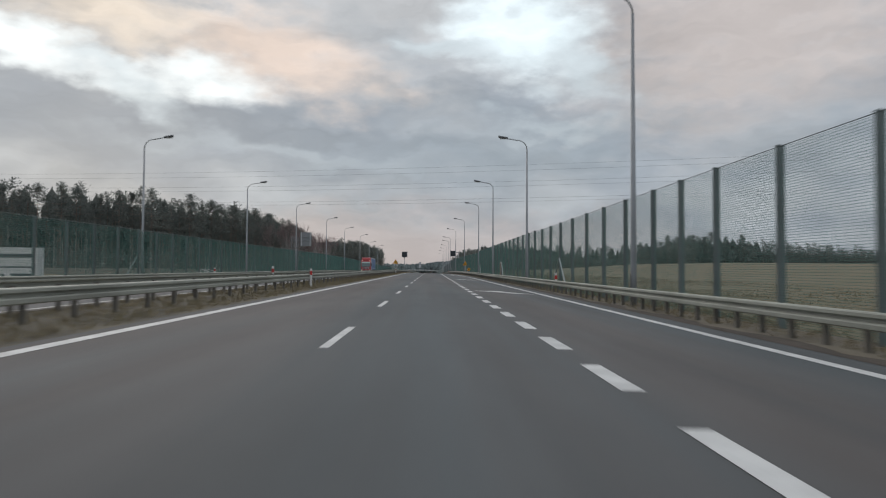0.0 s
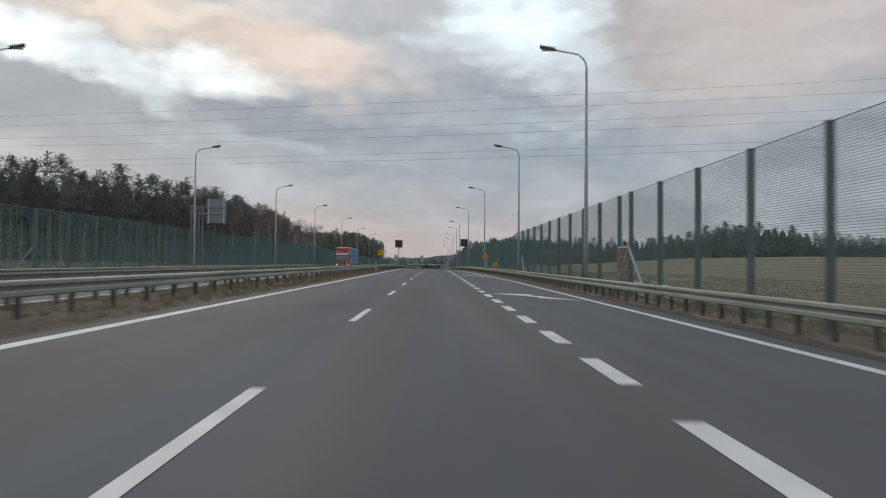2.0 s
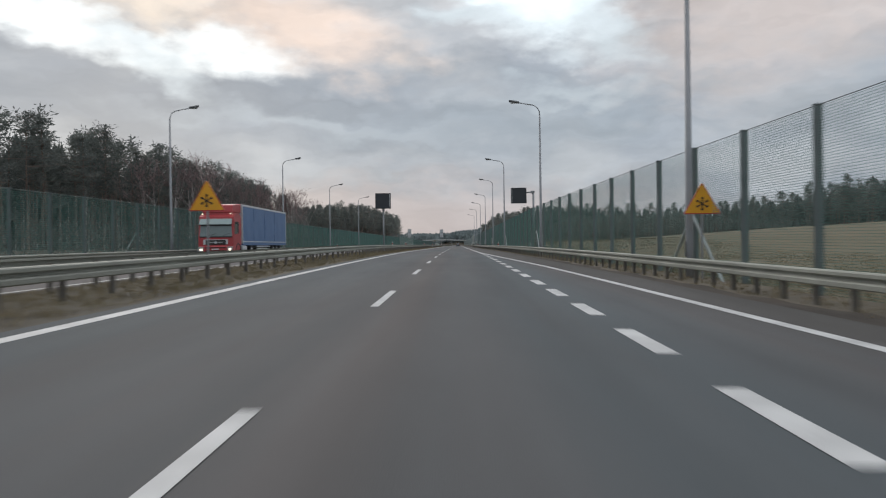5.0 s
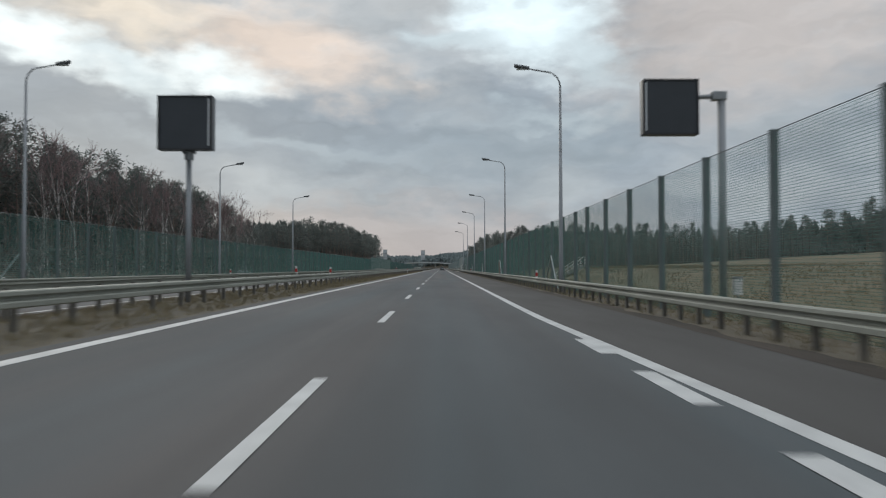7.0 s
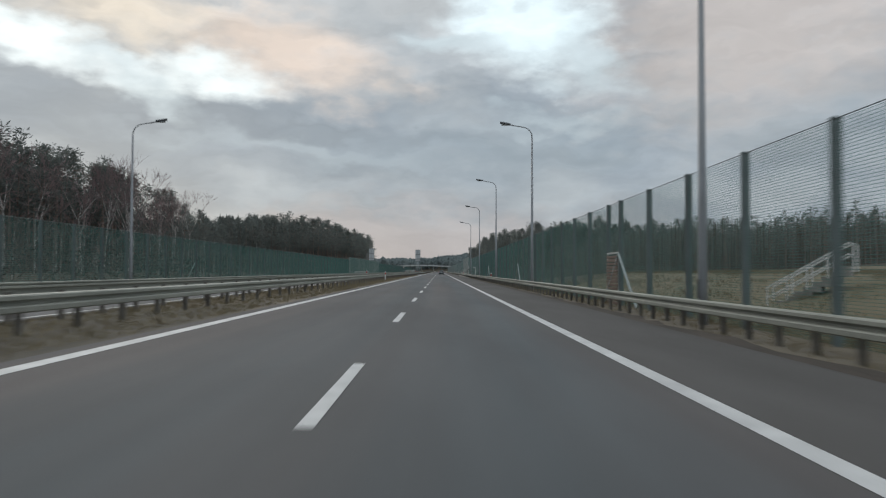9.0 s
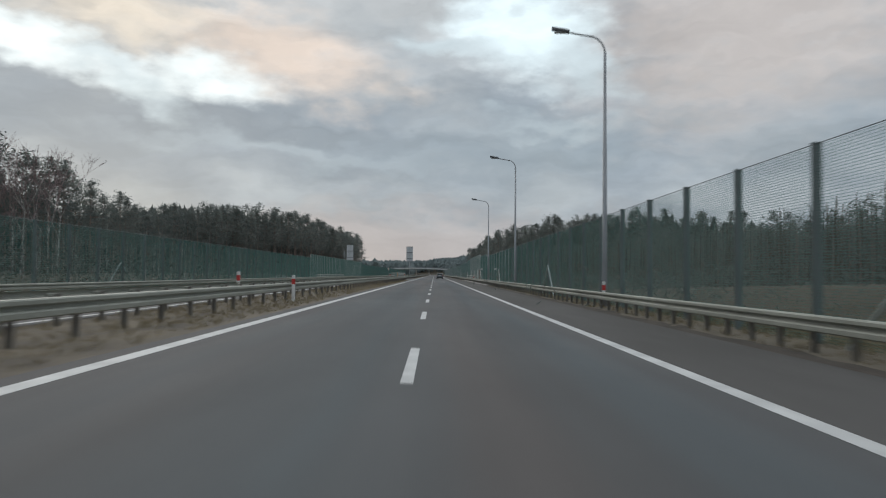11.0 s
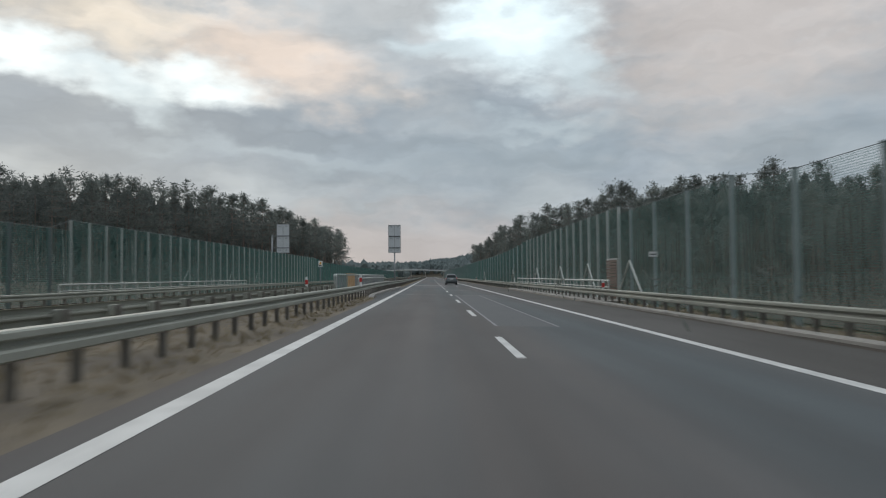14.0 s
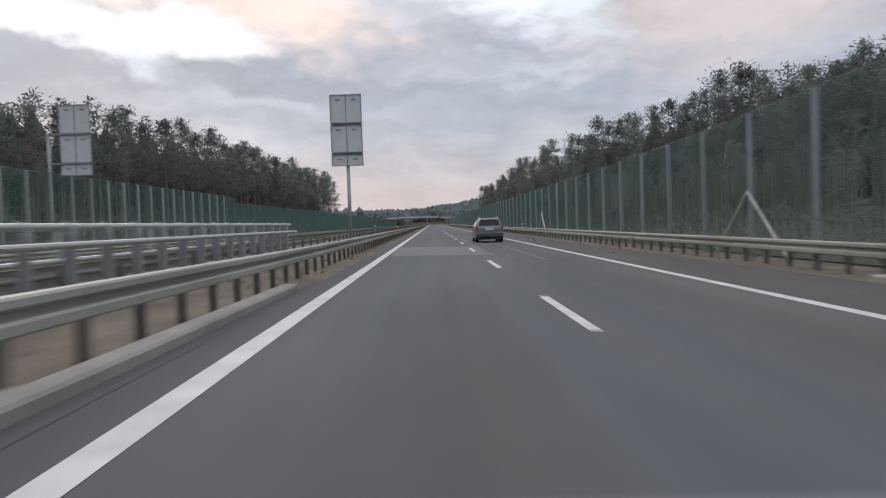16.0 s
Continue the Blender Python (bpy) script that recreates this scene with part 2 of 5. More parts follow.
M_BPOST = material("galvanized_fence_post", (0.46, 0.48, 0.455), (0.36, 0.38, 0.36), rough=0.5, metal=0.3, scale=2, fine=18, vary=0.1)
M_NET = material("green_wire_mesh", (0.082, 0.195, 0.168), (0.062, 0.155, 0.135), rough=0.5, scale=1, fine=9)
M_STEM = material("young_pine_stem", (0.19, 0.165, 0.135), (0.10, 0.085, 0.07), rough=0.95, scale=0.5, fine=8, amount=1.0, vary=0.2)
M_BARK = material("pine_bark", (0.30, 0.225, 0.185), (0.17, 0.135, 0.12), rough=0.95, scale=0.5, fine=8, amount=1.0, vary=0.2)
M_BIRCH = material("birch_bark", (0.60, 0.57, 0.54), (0.12, 0.10, 0.09), rough=0.85, scale=0.9, fine=6, amount=1.0, stretch=(1, 1, 2))
M_TWIG = material("bare_twigs", (0.34, 0.25, 0.245), (0.24, 0.178, 0.175), rough=0.95, vary=0.2)
M_PINE = material("pine_needles", (0.235, 0.252, 0.228), (0.155, 0.176, 0.166), rough=0.9, scale=0.25, fine=3, amount=1.0, vary=0.25, spec=0.2)
# far crowns: distance haze is put into this paler, bluish base colour
M_HAZE_CANOPY = material("hazy_far_canopy", (0.19, 0.225, 0.222), (0.14, 0.168, 0.168), rough=0.95, scale=0.05, fine=0.6, amount=1.0, spec=0.1)


def needles(m, share):
    """Thin foliage: part of the light passes through."""
    t = m.node_tree
    b = t.nodes["Principled BSDF"]
    tr = t.nodes.new("ShaderNodeBsdfTranslucent")
    t.links.new(b.inputs["Base Color"].links[0].from_socket, tr.inputs["Color"])
    mx = t.nodes.new("ShaderNodeMixShader")
    mx.inputs[0].default_value = share
    t.links.new(b.outputs[0], mx.inputs[1])
    t.links.new(tr.outputs[0], mx.inputs[2])
    t.links.new(mx.outputs[0], t.nodes["Material Output"].inputs[0])


needles(M_PINE, 0.5)
needles(M_TWIG, 0.4)
M_BRUSH = material("dead_brush", (0.085, 0.075, 0.062), (0.05, 0.046, 0.04), rough=0.95, vary=0.2)
M_WHITE = material("white_plastic", (0.75, 0.75, 0.74), (0.6, 0.6, 0.58), rough=0.5)
M_RED = material("red_reflector", (0.5, 0.035, 0.03), (0.4, 0.03, 0.03), rough=0.4)
M_YELLOW = material("amber_sign_face", (0.78, 0.38, 0.02), (0.70, 0.33, 0.02), rough=0.45)
M_BLACK = material("black_paint", (0.02, 0.02, 0.022), (0.03, 0.03, 0.032), rough=0.5)
M_BOARD = material("dark_display_panel", (0.035, 0.04, 0.048), (0.025, 0.03, 0.036), rough=0.35, scale=2)
M_BACK = material("sign_back_aluminium", (0.60, 0.62, 0.63), (0.50, 0.52, 0.53), rough=0.55, metal=0.1, scale=2)
M_ORANGE = material("ochre_panel", (0.50, 0.33, 0.18), (0.40, 0.26, 0.14), rough=0.6)
M_TUBE = material("green_grey_painted_tube", (0.24, 0.33, 0.30), (0.18, 0.26, 0.235), rough=0.5, scale=2)
M_DARKP = material("dark_grey_panel", (0.10, 0.105, 0.105), (0.07, 0.075, 0.075), rough=0.6)
M_WOOD = material("slatted_wood_door", (0.19, 0.135, 0.105), (0.13, 0.095, 0.075), rough=0.8, scale=3, fine=20)
M_TREDCAB = material("red_cab_paint", (0.46, 0.065, 0.07), (0.40, 0.055, 0.06), rough=0.35)
M_TARP = material("blue_tarpaulin", (0.11, 0.20, 0.37), (0.085, 0.165, 0.32), rough=0.5, scale=0.8, fine=4, amount=0.8, bump=0.1)
M_GLASS = material("dark_glass", (0.035, 0.05, 0.048), (0.045, 0.06, 0.058), rough=0.06, scale=1, spec=1.0)
M_TYRE = material("tyre_rubber", (0.02, 0.02, 0.02), (0.03, 0.03, 0.03), rough=0.8)
M_CAR = material("grey_green_car_paint", (0.185, 0.205, 0.21), (0.16, 0.18, 0.185), rough=0.28, metal=0.3)
M_BUMPER = material("dark_bumper_plastic", (0.07, 0.08, 0.082), (0.055, 0.062, 0.065), rough=0.5)
M_CARGLASS = material("dark_tinted_glass", (0.016, 0.022, 0.022), (0.022, 0.03, 0.03), rough=0.08, scale=1, spec=0.3)
# pale base colour stands in for the sky reflected in the windscreen
M_WSCREEN = material("pale_reflection_glass", (0.16, 0.21, 0.21), (0.12, 0.165, 0.165), rough=0.08, scale=1, spec=1.0)
M_VISOR = material("tinted_visor", (0.34, 0.42, 0.41), (0.28, 0.36, 0.35), rough=0.25)
M_DKRED = material("dark_red_plastic", (0.10, 0.025, 0.025), (0.07, 0.02, 0.02), rough=0.5)
M_HLAMP = bpy.data.materials.new("lit_headlamp")
M_HLAMP.use_nodes = True
M_HLAMP.node_tree.nodes["Principled BSDF"].inputs["Emission Color"].default_value = (1, 0.85, 0.6, 1)
M_HLAMP.node_tree.nodes["Principled BSDF"].inputs["Emission Strength"].default_value = 2.0


# ---------------------------------------------------------------- builders
class Build:
    """Collects vertices and faces of one mesh."""

    def __init__(self):
        self.v, self.f = [], []

    def add(self, verts, faces):
        n = len(self.v)
        self.v += [tuple(p) for p in verts]
        self.f += [tuple(i + n for i in f) for f in faces]
        return self

    def box(self, x0, x1, y0, y1, z0, z1, c=0.0):
        if c <= 0:
            self.add([(x, y, z) for z in (z0, z1) for y in (y0, y1) for x in (x0, x1)],
                     [(0, 2, 3, 1), (4, 5, 7, 6), (0, 1, 5, 4), (2, 6, 7, 3), (0, 4, 6, 2), (1, 3, 7, 5)])
            return self
        rings = []
        for z, q in ((z0, c), (z0 + c, 0), (z1 - c, 0), (z1, c)):
            a, b, d, e = x0 + q, x1 - q, y0 + q, y1 - q
            k = c if q == 0 else c * 0.5
            rings.append([(a + k, d, z), (b - k, d, z), (b, d + k, z), (b, e - k, z), (b - k, e, z), (a + k, e, z), (a, e - k, z), (a, d + k, z)])
        return self.rings(rings)

    def rings(self, rings, caps=True):
        """Skins closed rings of points in turn."""
        n, k = len(self.v), len(rings[0])
        for r in rings:
            self.v += [tuple(p) for p in r]
        for i in range(len(rings) - 1):
            for j in range(k):
                self.f.append((n + i * k + j, n + i * k + (j + 1) % k, n + (i + 1) * k + (j + 1) % k, n + (i + 1) * k + j))
        if caps:
            self.f.append(tuple(n + j for j in reversed(range(k))))
            self.f.append(tuple(n + (len(rings) - 1) * k + j for j in range(k)))
        return self

    def tube(self, path, radii, sides=8, caps=True):
        """A round tube along points; radii is one number or one for each point."""
        pts = [Vector(p) for p in path]
        rr = [radii] * len(pts) if isinstance(radii, (int, float)) else radii
        rings = []
        for i, p in enumerate(pts):
            d = (pts[min(i + 1, len(pts) - 1)] - pts[max(i - 1, 0)]).normalized()
            ref = Vector((1, 0, 0)) if abs(d.x) < 0.9 else Vector((0, 1, 0))
            a = d.cross(ref).normalized()
            b = d.cross(a)
            rings.append([p + (a * math.cos(q) - b * math.sin(q)) * rr[i] for q in (2 * math.pi * s / sides for s in range(sides))])
        return self.rings(rings, caps)

    def prism(self, outline, axis, a, b):
        """Extrudes a flat outline of (u, v) along an axis from a to b."""
        def at(u, v, w):
            return {"x": (w, u, v), "y": (u, w, v), "z": (u, v, w)}[axis]
        return self.rings([[at(u, v, a) for u, v in outline], [at(u, v, b) for u, v in outline]])

    def mesh(self, name, mat, smooth=False):
        me = bpy.data.meshes.new(name)
        me.from_pydata(self.v, [], self.f)
        me.materials.append(mat)
        bm = bmesh.new()
        bm.from_mesh(me)
        bmesh.ops.recalc_face_normals(bm, faces=bm.faces)
        bm.to_mesh(me)
        bm.free()
        if smooth:
            me.polygons.foreach_set("use_smooth", [True] * len(me.polygons))
        me.update()
        return me


def raw_mesh(name, v, f, mat):
    me = bpy.data.meshes.new(name)
    me.from_pydata(v, [], f)
    me.materials.append(mat)
    me.update()
    return me


def thing(name, label, category, m=None, group="", kind=""):
    ob = tagged(new(name), label, category, group, kind)
    if m is not None:
        ob.matrix_basis = m
    return ob


def part(name, build, mat, parent, label="", smooth=False):
    me = build if isinstance(build, bpy.types.Mesh) else build.mesh(name, mat, smooth)
    ob = new(name, me)
    ob.parent = parent
    if label:
        tagged(ob, label)
    return ob


def put(name, me, parent, m):
    ob = new(name, me)
    ob.parent = parent
    ob.matrix_basis = m
    return ob


def piece(name, build, mat, label, category, kind="", group="", smooth=False):
    return tagged(new(name, build.mesh(name, mat, smooth)), label, category, group, kind)


# ---------------------------------------------------------------- the lie of the land
def ramp(v, a, b):
    t = min(1.0, max(0.0, (v - a) / (b - a)))
    return t * t * (3 - 2 * t)


def lerp_table(y, table):
    if y <= table[0][0]:
        return table[0][1]
    for (a, p), (b, q) in zip(table, table[1:]):
        if y <= b:
            return p + (q - p) * (y - a) / (b - a)
    return table[-1][1]


def rise(y):
    """Height of the road along its length: a gentle climb that levels out."""
    if y <= 150:
        return 0.010 * (y - 190)
    if y >= 230:
        return 0.0
    return -0.4 * (1 - (y - 150) / 80) ** 2


def road_z(x, y):
    """Crossfall to the right; the oncoming carriageway falls away from the median."""
    if x > -7:
        return rise(y) - 0.02 * x
    k = 0.014 + 0.006 * ramp(y, 200, 290)
    return rise(y) + 0.14 + k * (x + 7)


def edge_right(y):
    return lerp_table(y, [(110, 7.41), (150, 6.4), (178, 5.45), (186, 5.0), (195.6, 4.53), (200.6, 4.31), (207.4, 4.11), (212, 3.97), (216, 3.82), (220, 3.73)])


def pave_right(y):
    return lerp_table(y, [(130, 8.15), (205, 6.5)])


def rail_right(y):
    return lerp_table(y, [(130, 8.75), (205, 7.05)])


def fence_right(y):
    return lerp_table(y, [(140, 9.96), (212, 8.4)])


RAIL_LEFT, RAIL_FAR, RAIL_OUT, FENCE_LEFT = -5.65, -7.35, -19.6, -22.4


def ground_z(x, y):
    base = road_z(max(-22.0, min(10.5, x)), y) + (4 + 15 * ramp(x, -70, 120)) * ramp(y, 1330, 1500) * (1 - 0.6 * ramp(-x, 60, 260)) * max(ramp(abs(x + 7), 10, 45), ramp(y, 1440, 1500))
    if x > 10.5:
        base += -0.35 * ramp(x, 10.5, 13) + 1.7 * ramp(x, 13, 21) * ramp(y, 200, 270) * (1 - ramp(y, 330, 420)) + 3.2 * ramp(x, 20, 100)
        base += 0.35 * noise.noise((x * 0.03, y * 0.03, 0)) * ramp(x, 14, 40)
    elif x < -22:
        base += -0.3 * ramp(-x, 22, 26) + 1.2 * ramp(-x, 28, 60)
    elif x < pave_right(y) + 0.3 and x > -18.8:
        base -= 0.06
    return base - 0.02


def strip(name, mat, xs, ys, zfun, label, category, kind="structure"):
    """A sheet over a grid; xs may give functions of y."""
    v, f = [], []
    for y in ys:
        for x in xs:
            q = x(y) if callable(x) else x
            v.append((q, y, zfun(q, y)))
    k = len(xs)
    for i in range(len(ys) - 1):
        for j in range(k - 1):
            f.append((i * k + j, i * k + j + 1, (i + 1) * k + j + 1, (i + 1) * k + j))
    return tagged(new(name, raw_mesh(name, v, f, mat)), label, category, "", kind)


def kerb_line(y):
    return lerp_table(y, [(448.3, -4.42), (451, -4.6), (455, -4.78), (468, -4.75), (477, -4.52), (486, -4.44)])


YR = [-40 + 6 * i for i in range(40)] + [200 + 8 * i for i in range(60)] + [680 + 40 * i for i in range(17)]
YS = [-40 + 6 * i for i in range(40)] + [200 + 8 * i for i in range(60)] + [680 + 40 * i for i in range(20)] + [1470, 1500, 1800, 2400, 3200]
XS_G = [-2500, -1200, -600, -300, -200, -140, -100, -80, -64, -52, -42, -34, -28, -25, -22.5, -19.4, -18.7, -8.2, -7.6, -6.6, -5.6, -4.5,
        -4.2, 3, 6.2, 6.9, 7.6, 8.4, 9.2, 10.5, 12, 13.5, 15, 17, 19, 21, 24, 28, 34, 42, 52, 64, 80, 100, 140, 200, 300, 600, 1200, 2500]
ground = strip("ground", M_GRASS, XS_G, [-400, -150] + YS, ground_z, "dry brown and green grass field beside the road", "ground")
road = strip("road", M_ASPHALT, [-4.32, -2, 0, 2, 3.6, pave_right], YR, road_z, "dark grey asphalt expressway carriageway", "road")
shoulder = strip("road_hard_shoulder", M_SHOULDER, [lambda y: edge_right(y) + 0.125, lambda y: (edge_right(y) + pave_right(y)) / 2, pave_right], [y for y in YR if y >= 152],
                 lambda x, y: road_z(x, y) + 0.003, "browner, dusty asphalt of the hard shoulder", "road")
strip("road_opposite", M_ASPHALT, [-18.6, -15, -12, -8.05], YR, road_z, "dark grey asphalt oncoming carriageway", "road")
def median_z(x, y):
    z = road_z(x, y) + 0.012 + (0.05 * noise.noise((x * 1.3, y * 0.9, 3)) if -8 < x < -4.4 else -0.03)
    return z - (0.09 if 455 < y < 489 and x > kerb_line(y) - 0.15 else 0)


for mat, lo, hi, label in ((M_VERGE_D, -40, 280, "dark brown soil and thin grass of the median strip"), (M_VERGE, 280, 1400, "sandy brown soil and dry grass of the median strip")):
    strip("verge_median", mat, [-8.1, -7.2, -6.6, -5.8, -5.0, -4.28], [lo] + [y for y in YR if lo < y < hi] + ([hi] if hi < 1300 else []), median_z, label, "verge")
def verge_z(x, y):
    """Uneven soil that meets the asphalt flush."""
    w = min(1.0, max(0.0, (x - pave_right(y)) / 0.4))
    return max(road_z(x, y), w * ground_z(x, y) + (1 - w) * road_z(x, y)) + 0.006 + w * (0.016 + 0.04 * noise.noise((x * 1.3, y * 0.9, 7)))


Y_FINE = [y for y in YR if y < 0] + [0.75 * k for k in range(600)] + [y for y in YR if y > 450]
strip("verge_right", M_VERGE_R, [lambda y: pave_right(y) - 0.05, lambda y: pave_right(y) + 0.4, lambda y: pave_right(y) + 1.1, lambda y: pave_right(y) + 2.2],
      Y_FINE, lambda x, y: verge_z(x, y) - 0.010,
      "strip of brown soil under the guardrail", "verge")

strip("verge_right_edge", M_DAMP, [lambda y: pave_right(y) - 0.02, lambda y: pave_right(y) + 0.25, lambda y: pave_right(y) + 0.46 + 0.30 * noise.noise((y * 0.75, 0.3, 2)) + 0.12 * math.sin(y * 0.9)], [y for y in Y_FINE if y < 448],
      verge_z, "dark damp soil along the edge of the asphalt", "verge")

strip("forest_floor_left", M_FOREST, [-330, -200, -140, -100, -80, -64, -52, -42, -34, -28, -25, -22.9], [y for y in YS if 90 < y < 960], lambda x, y: ground_z(x, y) + 0.04, "dark needle-strewn forest floor", "forest floor")
strip("forest_floor_right", M_FOREST, [9.3, 10.5, 12, 13.5, 15, 17, 19, 21, 24, 28, 34, 42, 52, 64, 80, 100, 140, 200, 300], [y for y in YS if 335 < y < 1100], lambda x, y: ground_z(x, y) + 0.04, "dark needle-strewn forest floor behind the fence", "forest floor")
strip("forest_floor_hill", M_FOREST, [-300, -200, -140, -100, -64, -42, -22, -5, 10, 28, 52, 80, 100, 140, 200, 300], [1340, 1360, 1400, 1440, 1470, 1500, 1800], lambda x, y: ground_z(x, y) + 0.06, "dark wooded hillside ground far ahead", "forest floor")

# ---------------------------------------------------------------- road markings
def mark(b, x, y0, y1, w):
    n = max(1, int((y1 - y0) / 6))
    for i in range(n):
        a, c = y0 + (y1 - y0) * i / n, y0 + (y1 - y0) * (i + 1) / n
        xa, xc = (x(a), x(c)) if callable(x) else (x, x)
        za, zc = 0.004, 0.004
        b.add([(xa - w / 2, a, road_z(xa - w / 2, a) + za), (xa + w / 2, a, road_z(xa + w / 2, a) + za),
               (xc + w / 2, c, road_z(xc + w / 2, c) + zc), (xc - w / 2, c, road_z(xc - w / 2, c) + zc)], [(0, 1, 2, 3)])


def line(name, x, y0, y1, w, label):
    b = Build()
    mark(b, x, y0, y1, w)
    return piece(name, b, M_PAINT, label, "road marking", "structure")


line("edge_line_left", lambda y: lerp_table(y, [(398, -3.85), (418, -3.79), (476, -3.71)]), -40, 1300, 0.26, "solid white edge line along the median")
line("edge_line_right", edge_right, -40, 1300, 0.24, "solid white edge line along the hard shoulder")
line("edge_line_opposite_inner", -8.55, -40, 1300, 0.2, "solid white edge line of the oncoming carriageway")
line("edge_line_opposite_outer", -16.4, -40, 1300, 0.2, "solid white outer edge line of the oncoming carriageway")
dashes = thing("lane_line", "broken white line between the two lanes", "road marking", kind="structure")
me = Build().add([(-0.075, 0, 0.004), (0.075, 0, 0.001), (0.075, 4, 0.001), (-0.075, 4, 0.004)], [(0, 1, 2, 3)]).mesh("dash", M_PAINT)
for k in range(-3, 70):
    y = 12.0 * k
    put("dash", me, dashes, pose(0, y, road_z(0, y) + 0.003, math.degrees(math.atan2(road_z(0, y + 4) - road_z(0, y), 4))))
far_dash = Build()
for k in range(70, 108):
    mark(far_dash, 0, 12 * k, 12 * k + 4, 0.15)
for k in range(-3, 108):
    mark(far_dash, -12.4, 12 * k + 5, 12 * k + 9, 0.15)
tagged(part("far_dashes", far_dash, M_PAINT, dashes), kind="stuff")
merge = thing("merge_lane_line", "wide short-dashed white line beside the merging lane", "road marking", kind="structure")
me = Build().add([(-0.13, 0, 0.0066), (0.13, 0, 0.0014), (0.13, 2.15, 0.0014), (-0.13, 2.15, 0.0066)], [(0, 1, 2, 3)]).mesh("dash", M_PAINT)
for y in [8.55 + 4.02 * k for k in range(-10, 31)] + [134.85 + 4.0 * k for k in range(20)]:
    put("dash", me, merge, pose(3.76, y, road_z(3.76, y) + 0.002, math.degrees(math.atan2(road_z(0, y + 2) - road_z(0, y), 2))))


def merge_arrow(y):
    out = [(4.08, 2.9), (5.1, 3.35), (5.85, 3.0), (5.55, 2.2), (7.05, -1.3), (5.6, 0.0), (5.72, 0.6), (5.05, 1.75)]
    b = Build().add([(x, y + dy, road_z(x, y + dy) + 0.005) for x, dy in out], [(0, 1, 2, 3), (0, 3, 7), (3, 4, 5, 6), (3, 6, 7)])
    return piece("merge_arrow", b, M_PAINT, "white arrow painted on the merging lane", "road marking", group="merge arrows")


for y in (-4.5, 40.8, 85.2, 129):
    merge_arrow(y)

# joint seams, repair patch and bridge joints
seam = Build()
mark(seam, 0.28, 427.4, 458, 0.07)
mark(seam, 1.85, 427.4, 458, 0.06)
mark(seam, 0.45, 500, 540, 0.05)
mark(seam, 1.9, 496, 530, 0.05)
piece("repair_seam", seam, M_SEAL, "pale sealed seams along a resurfaced strip of lane", "road seam", "structure")
pb = Build()
pb.add([(x, y, road_z(x, y) + 0.003) for x, y in ((-3.5, 500.5), (0.35, 500.5), (0.35, 511), (-3.5, 511))], [(0, 1, 2, 3)])
piece("repair_patch", pb, M_PATCH2, "paler square patch of newer asphalt across a lane", "road patch", "structure")
pb = Build()
pb.add([(x, y, road_z(x, y) + 0.003) for x, y in ((0.30, 427.4), (1.84, 427.4), (1.84, 458), (0.30, 458))], [(0, 1, 2, 3)])
piece("repair_patch", pb, M_PATCH, "smoother bluish resurfaced strip of asphalt", "road patch", "structure")
for y in (458.3, 474.6):
    jb = Build()
    jb.add([(x, yy, road_z(x, yy) + 0.0045) for x, yy in ((-3.7, y), (3.6, y), (3.6, y + 0.22), (-3.7, y + 0.22))], [(0, 1, 2, 3)])
    piece("expansion_joint", jb, M_SEAL, "pale expansion joint across the bridge deck", "bridge joint", "structure", "bridge joints")


# ---------------------------------------------------------------- guardrails
def w_beam(length):
    """A W-profile beam with thickness, along +y, its face towards +x."""
    prof = [(0.0, 0.0), (0.05, 0.008), (0.085, 0.03), (0.088, 0.105), (0.065, 0.128), (0.0, 0.148), (-0.004, 0.17), (0.0, 0.192), (0.065, 0.206), (0.088, 0.226), (0.088, 0.282), (0.07, 0.302), (0.01, 0.312)]
    out = prof + [(x - 0.012, z) for x, z in reversed(prof)]
    return Build().prism([(x, z) for x, z in out], "y", 0, length)


def h_outline(a, b, t):
    """Outline of an H-section: flanges at x = -a and a, half as wide as b."""
    return [(-a, -b), (-a + t, -b), (-a + t, -t / 2), (a - t, -t / 2), (a - t, -b), (a, -b), (a, b), (a - t, b), (a - t, t / 2), (-a + t, t / 2), (-a + t, b), (-a, b)]


def rail_post(h):
    return Build().prism([(x - 0.025, y) for x, y in h_outline(0.045, 0.06, 0.01)], "z", -0.5, h)


BEAM = w_beam(4.03).mesh("beam", M_RAIL)
POST = rail_post(0.66).mesh("post", M_POSTD)
SPACER = Build().box(0.012, 0.15, -0.08, 0.08, -0.1, 0.1, 0.01).mesh("spacer", M_RAIL)


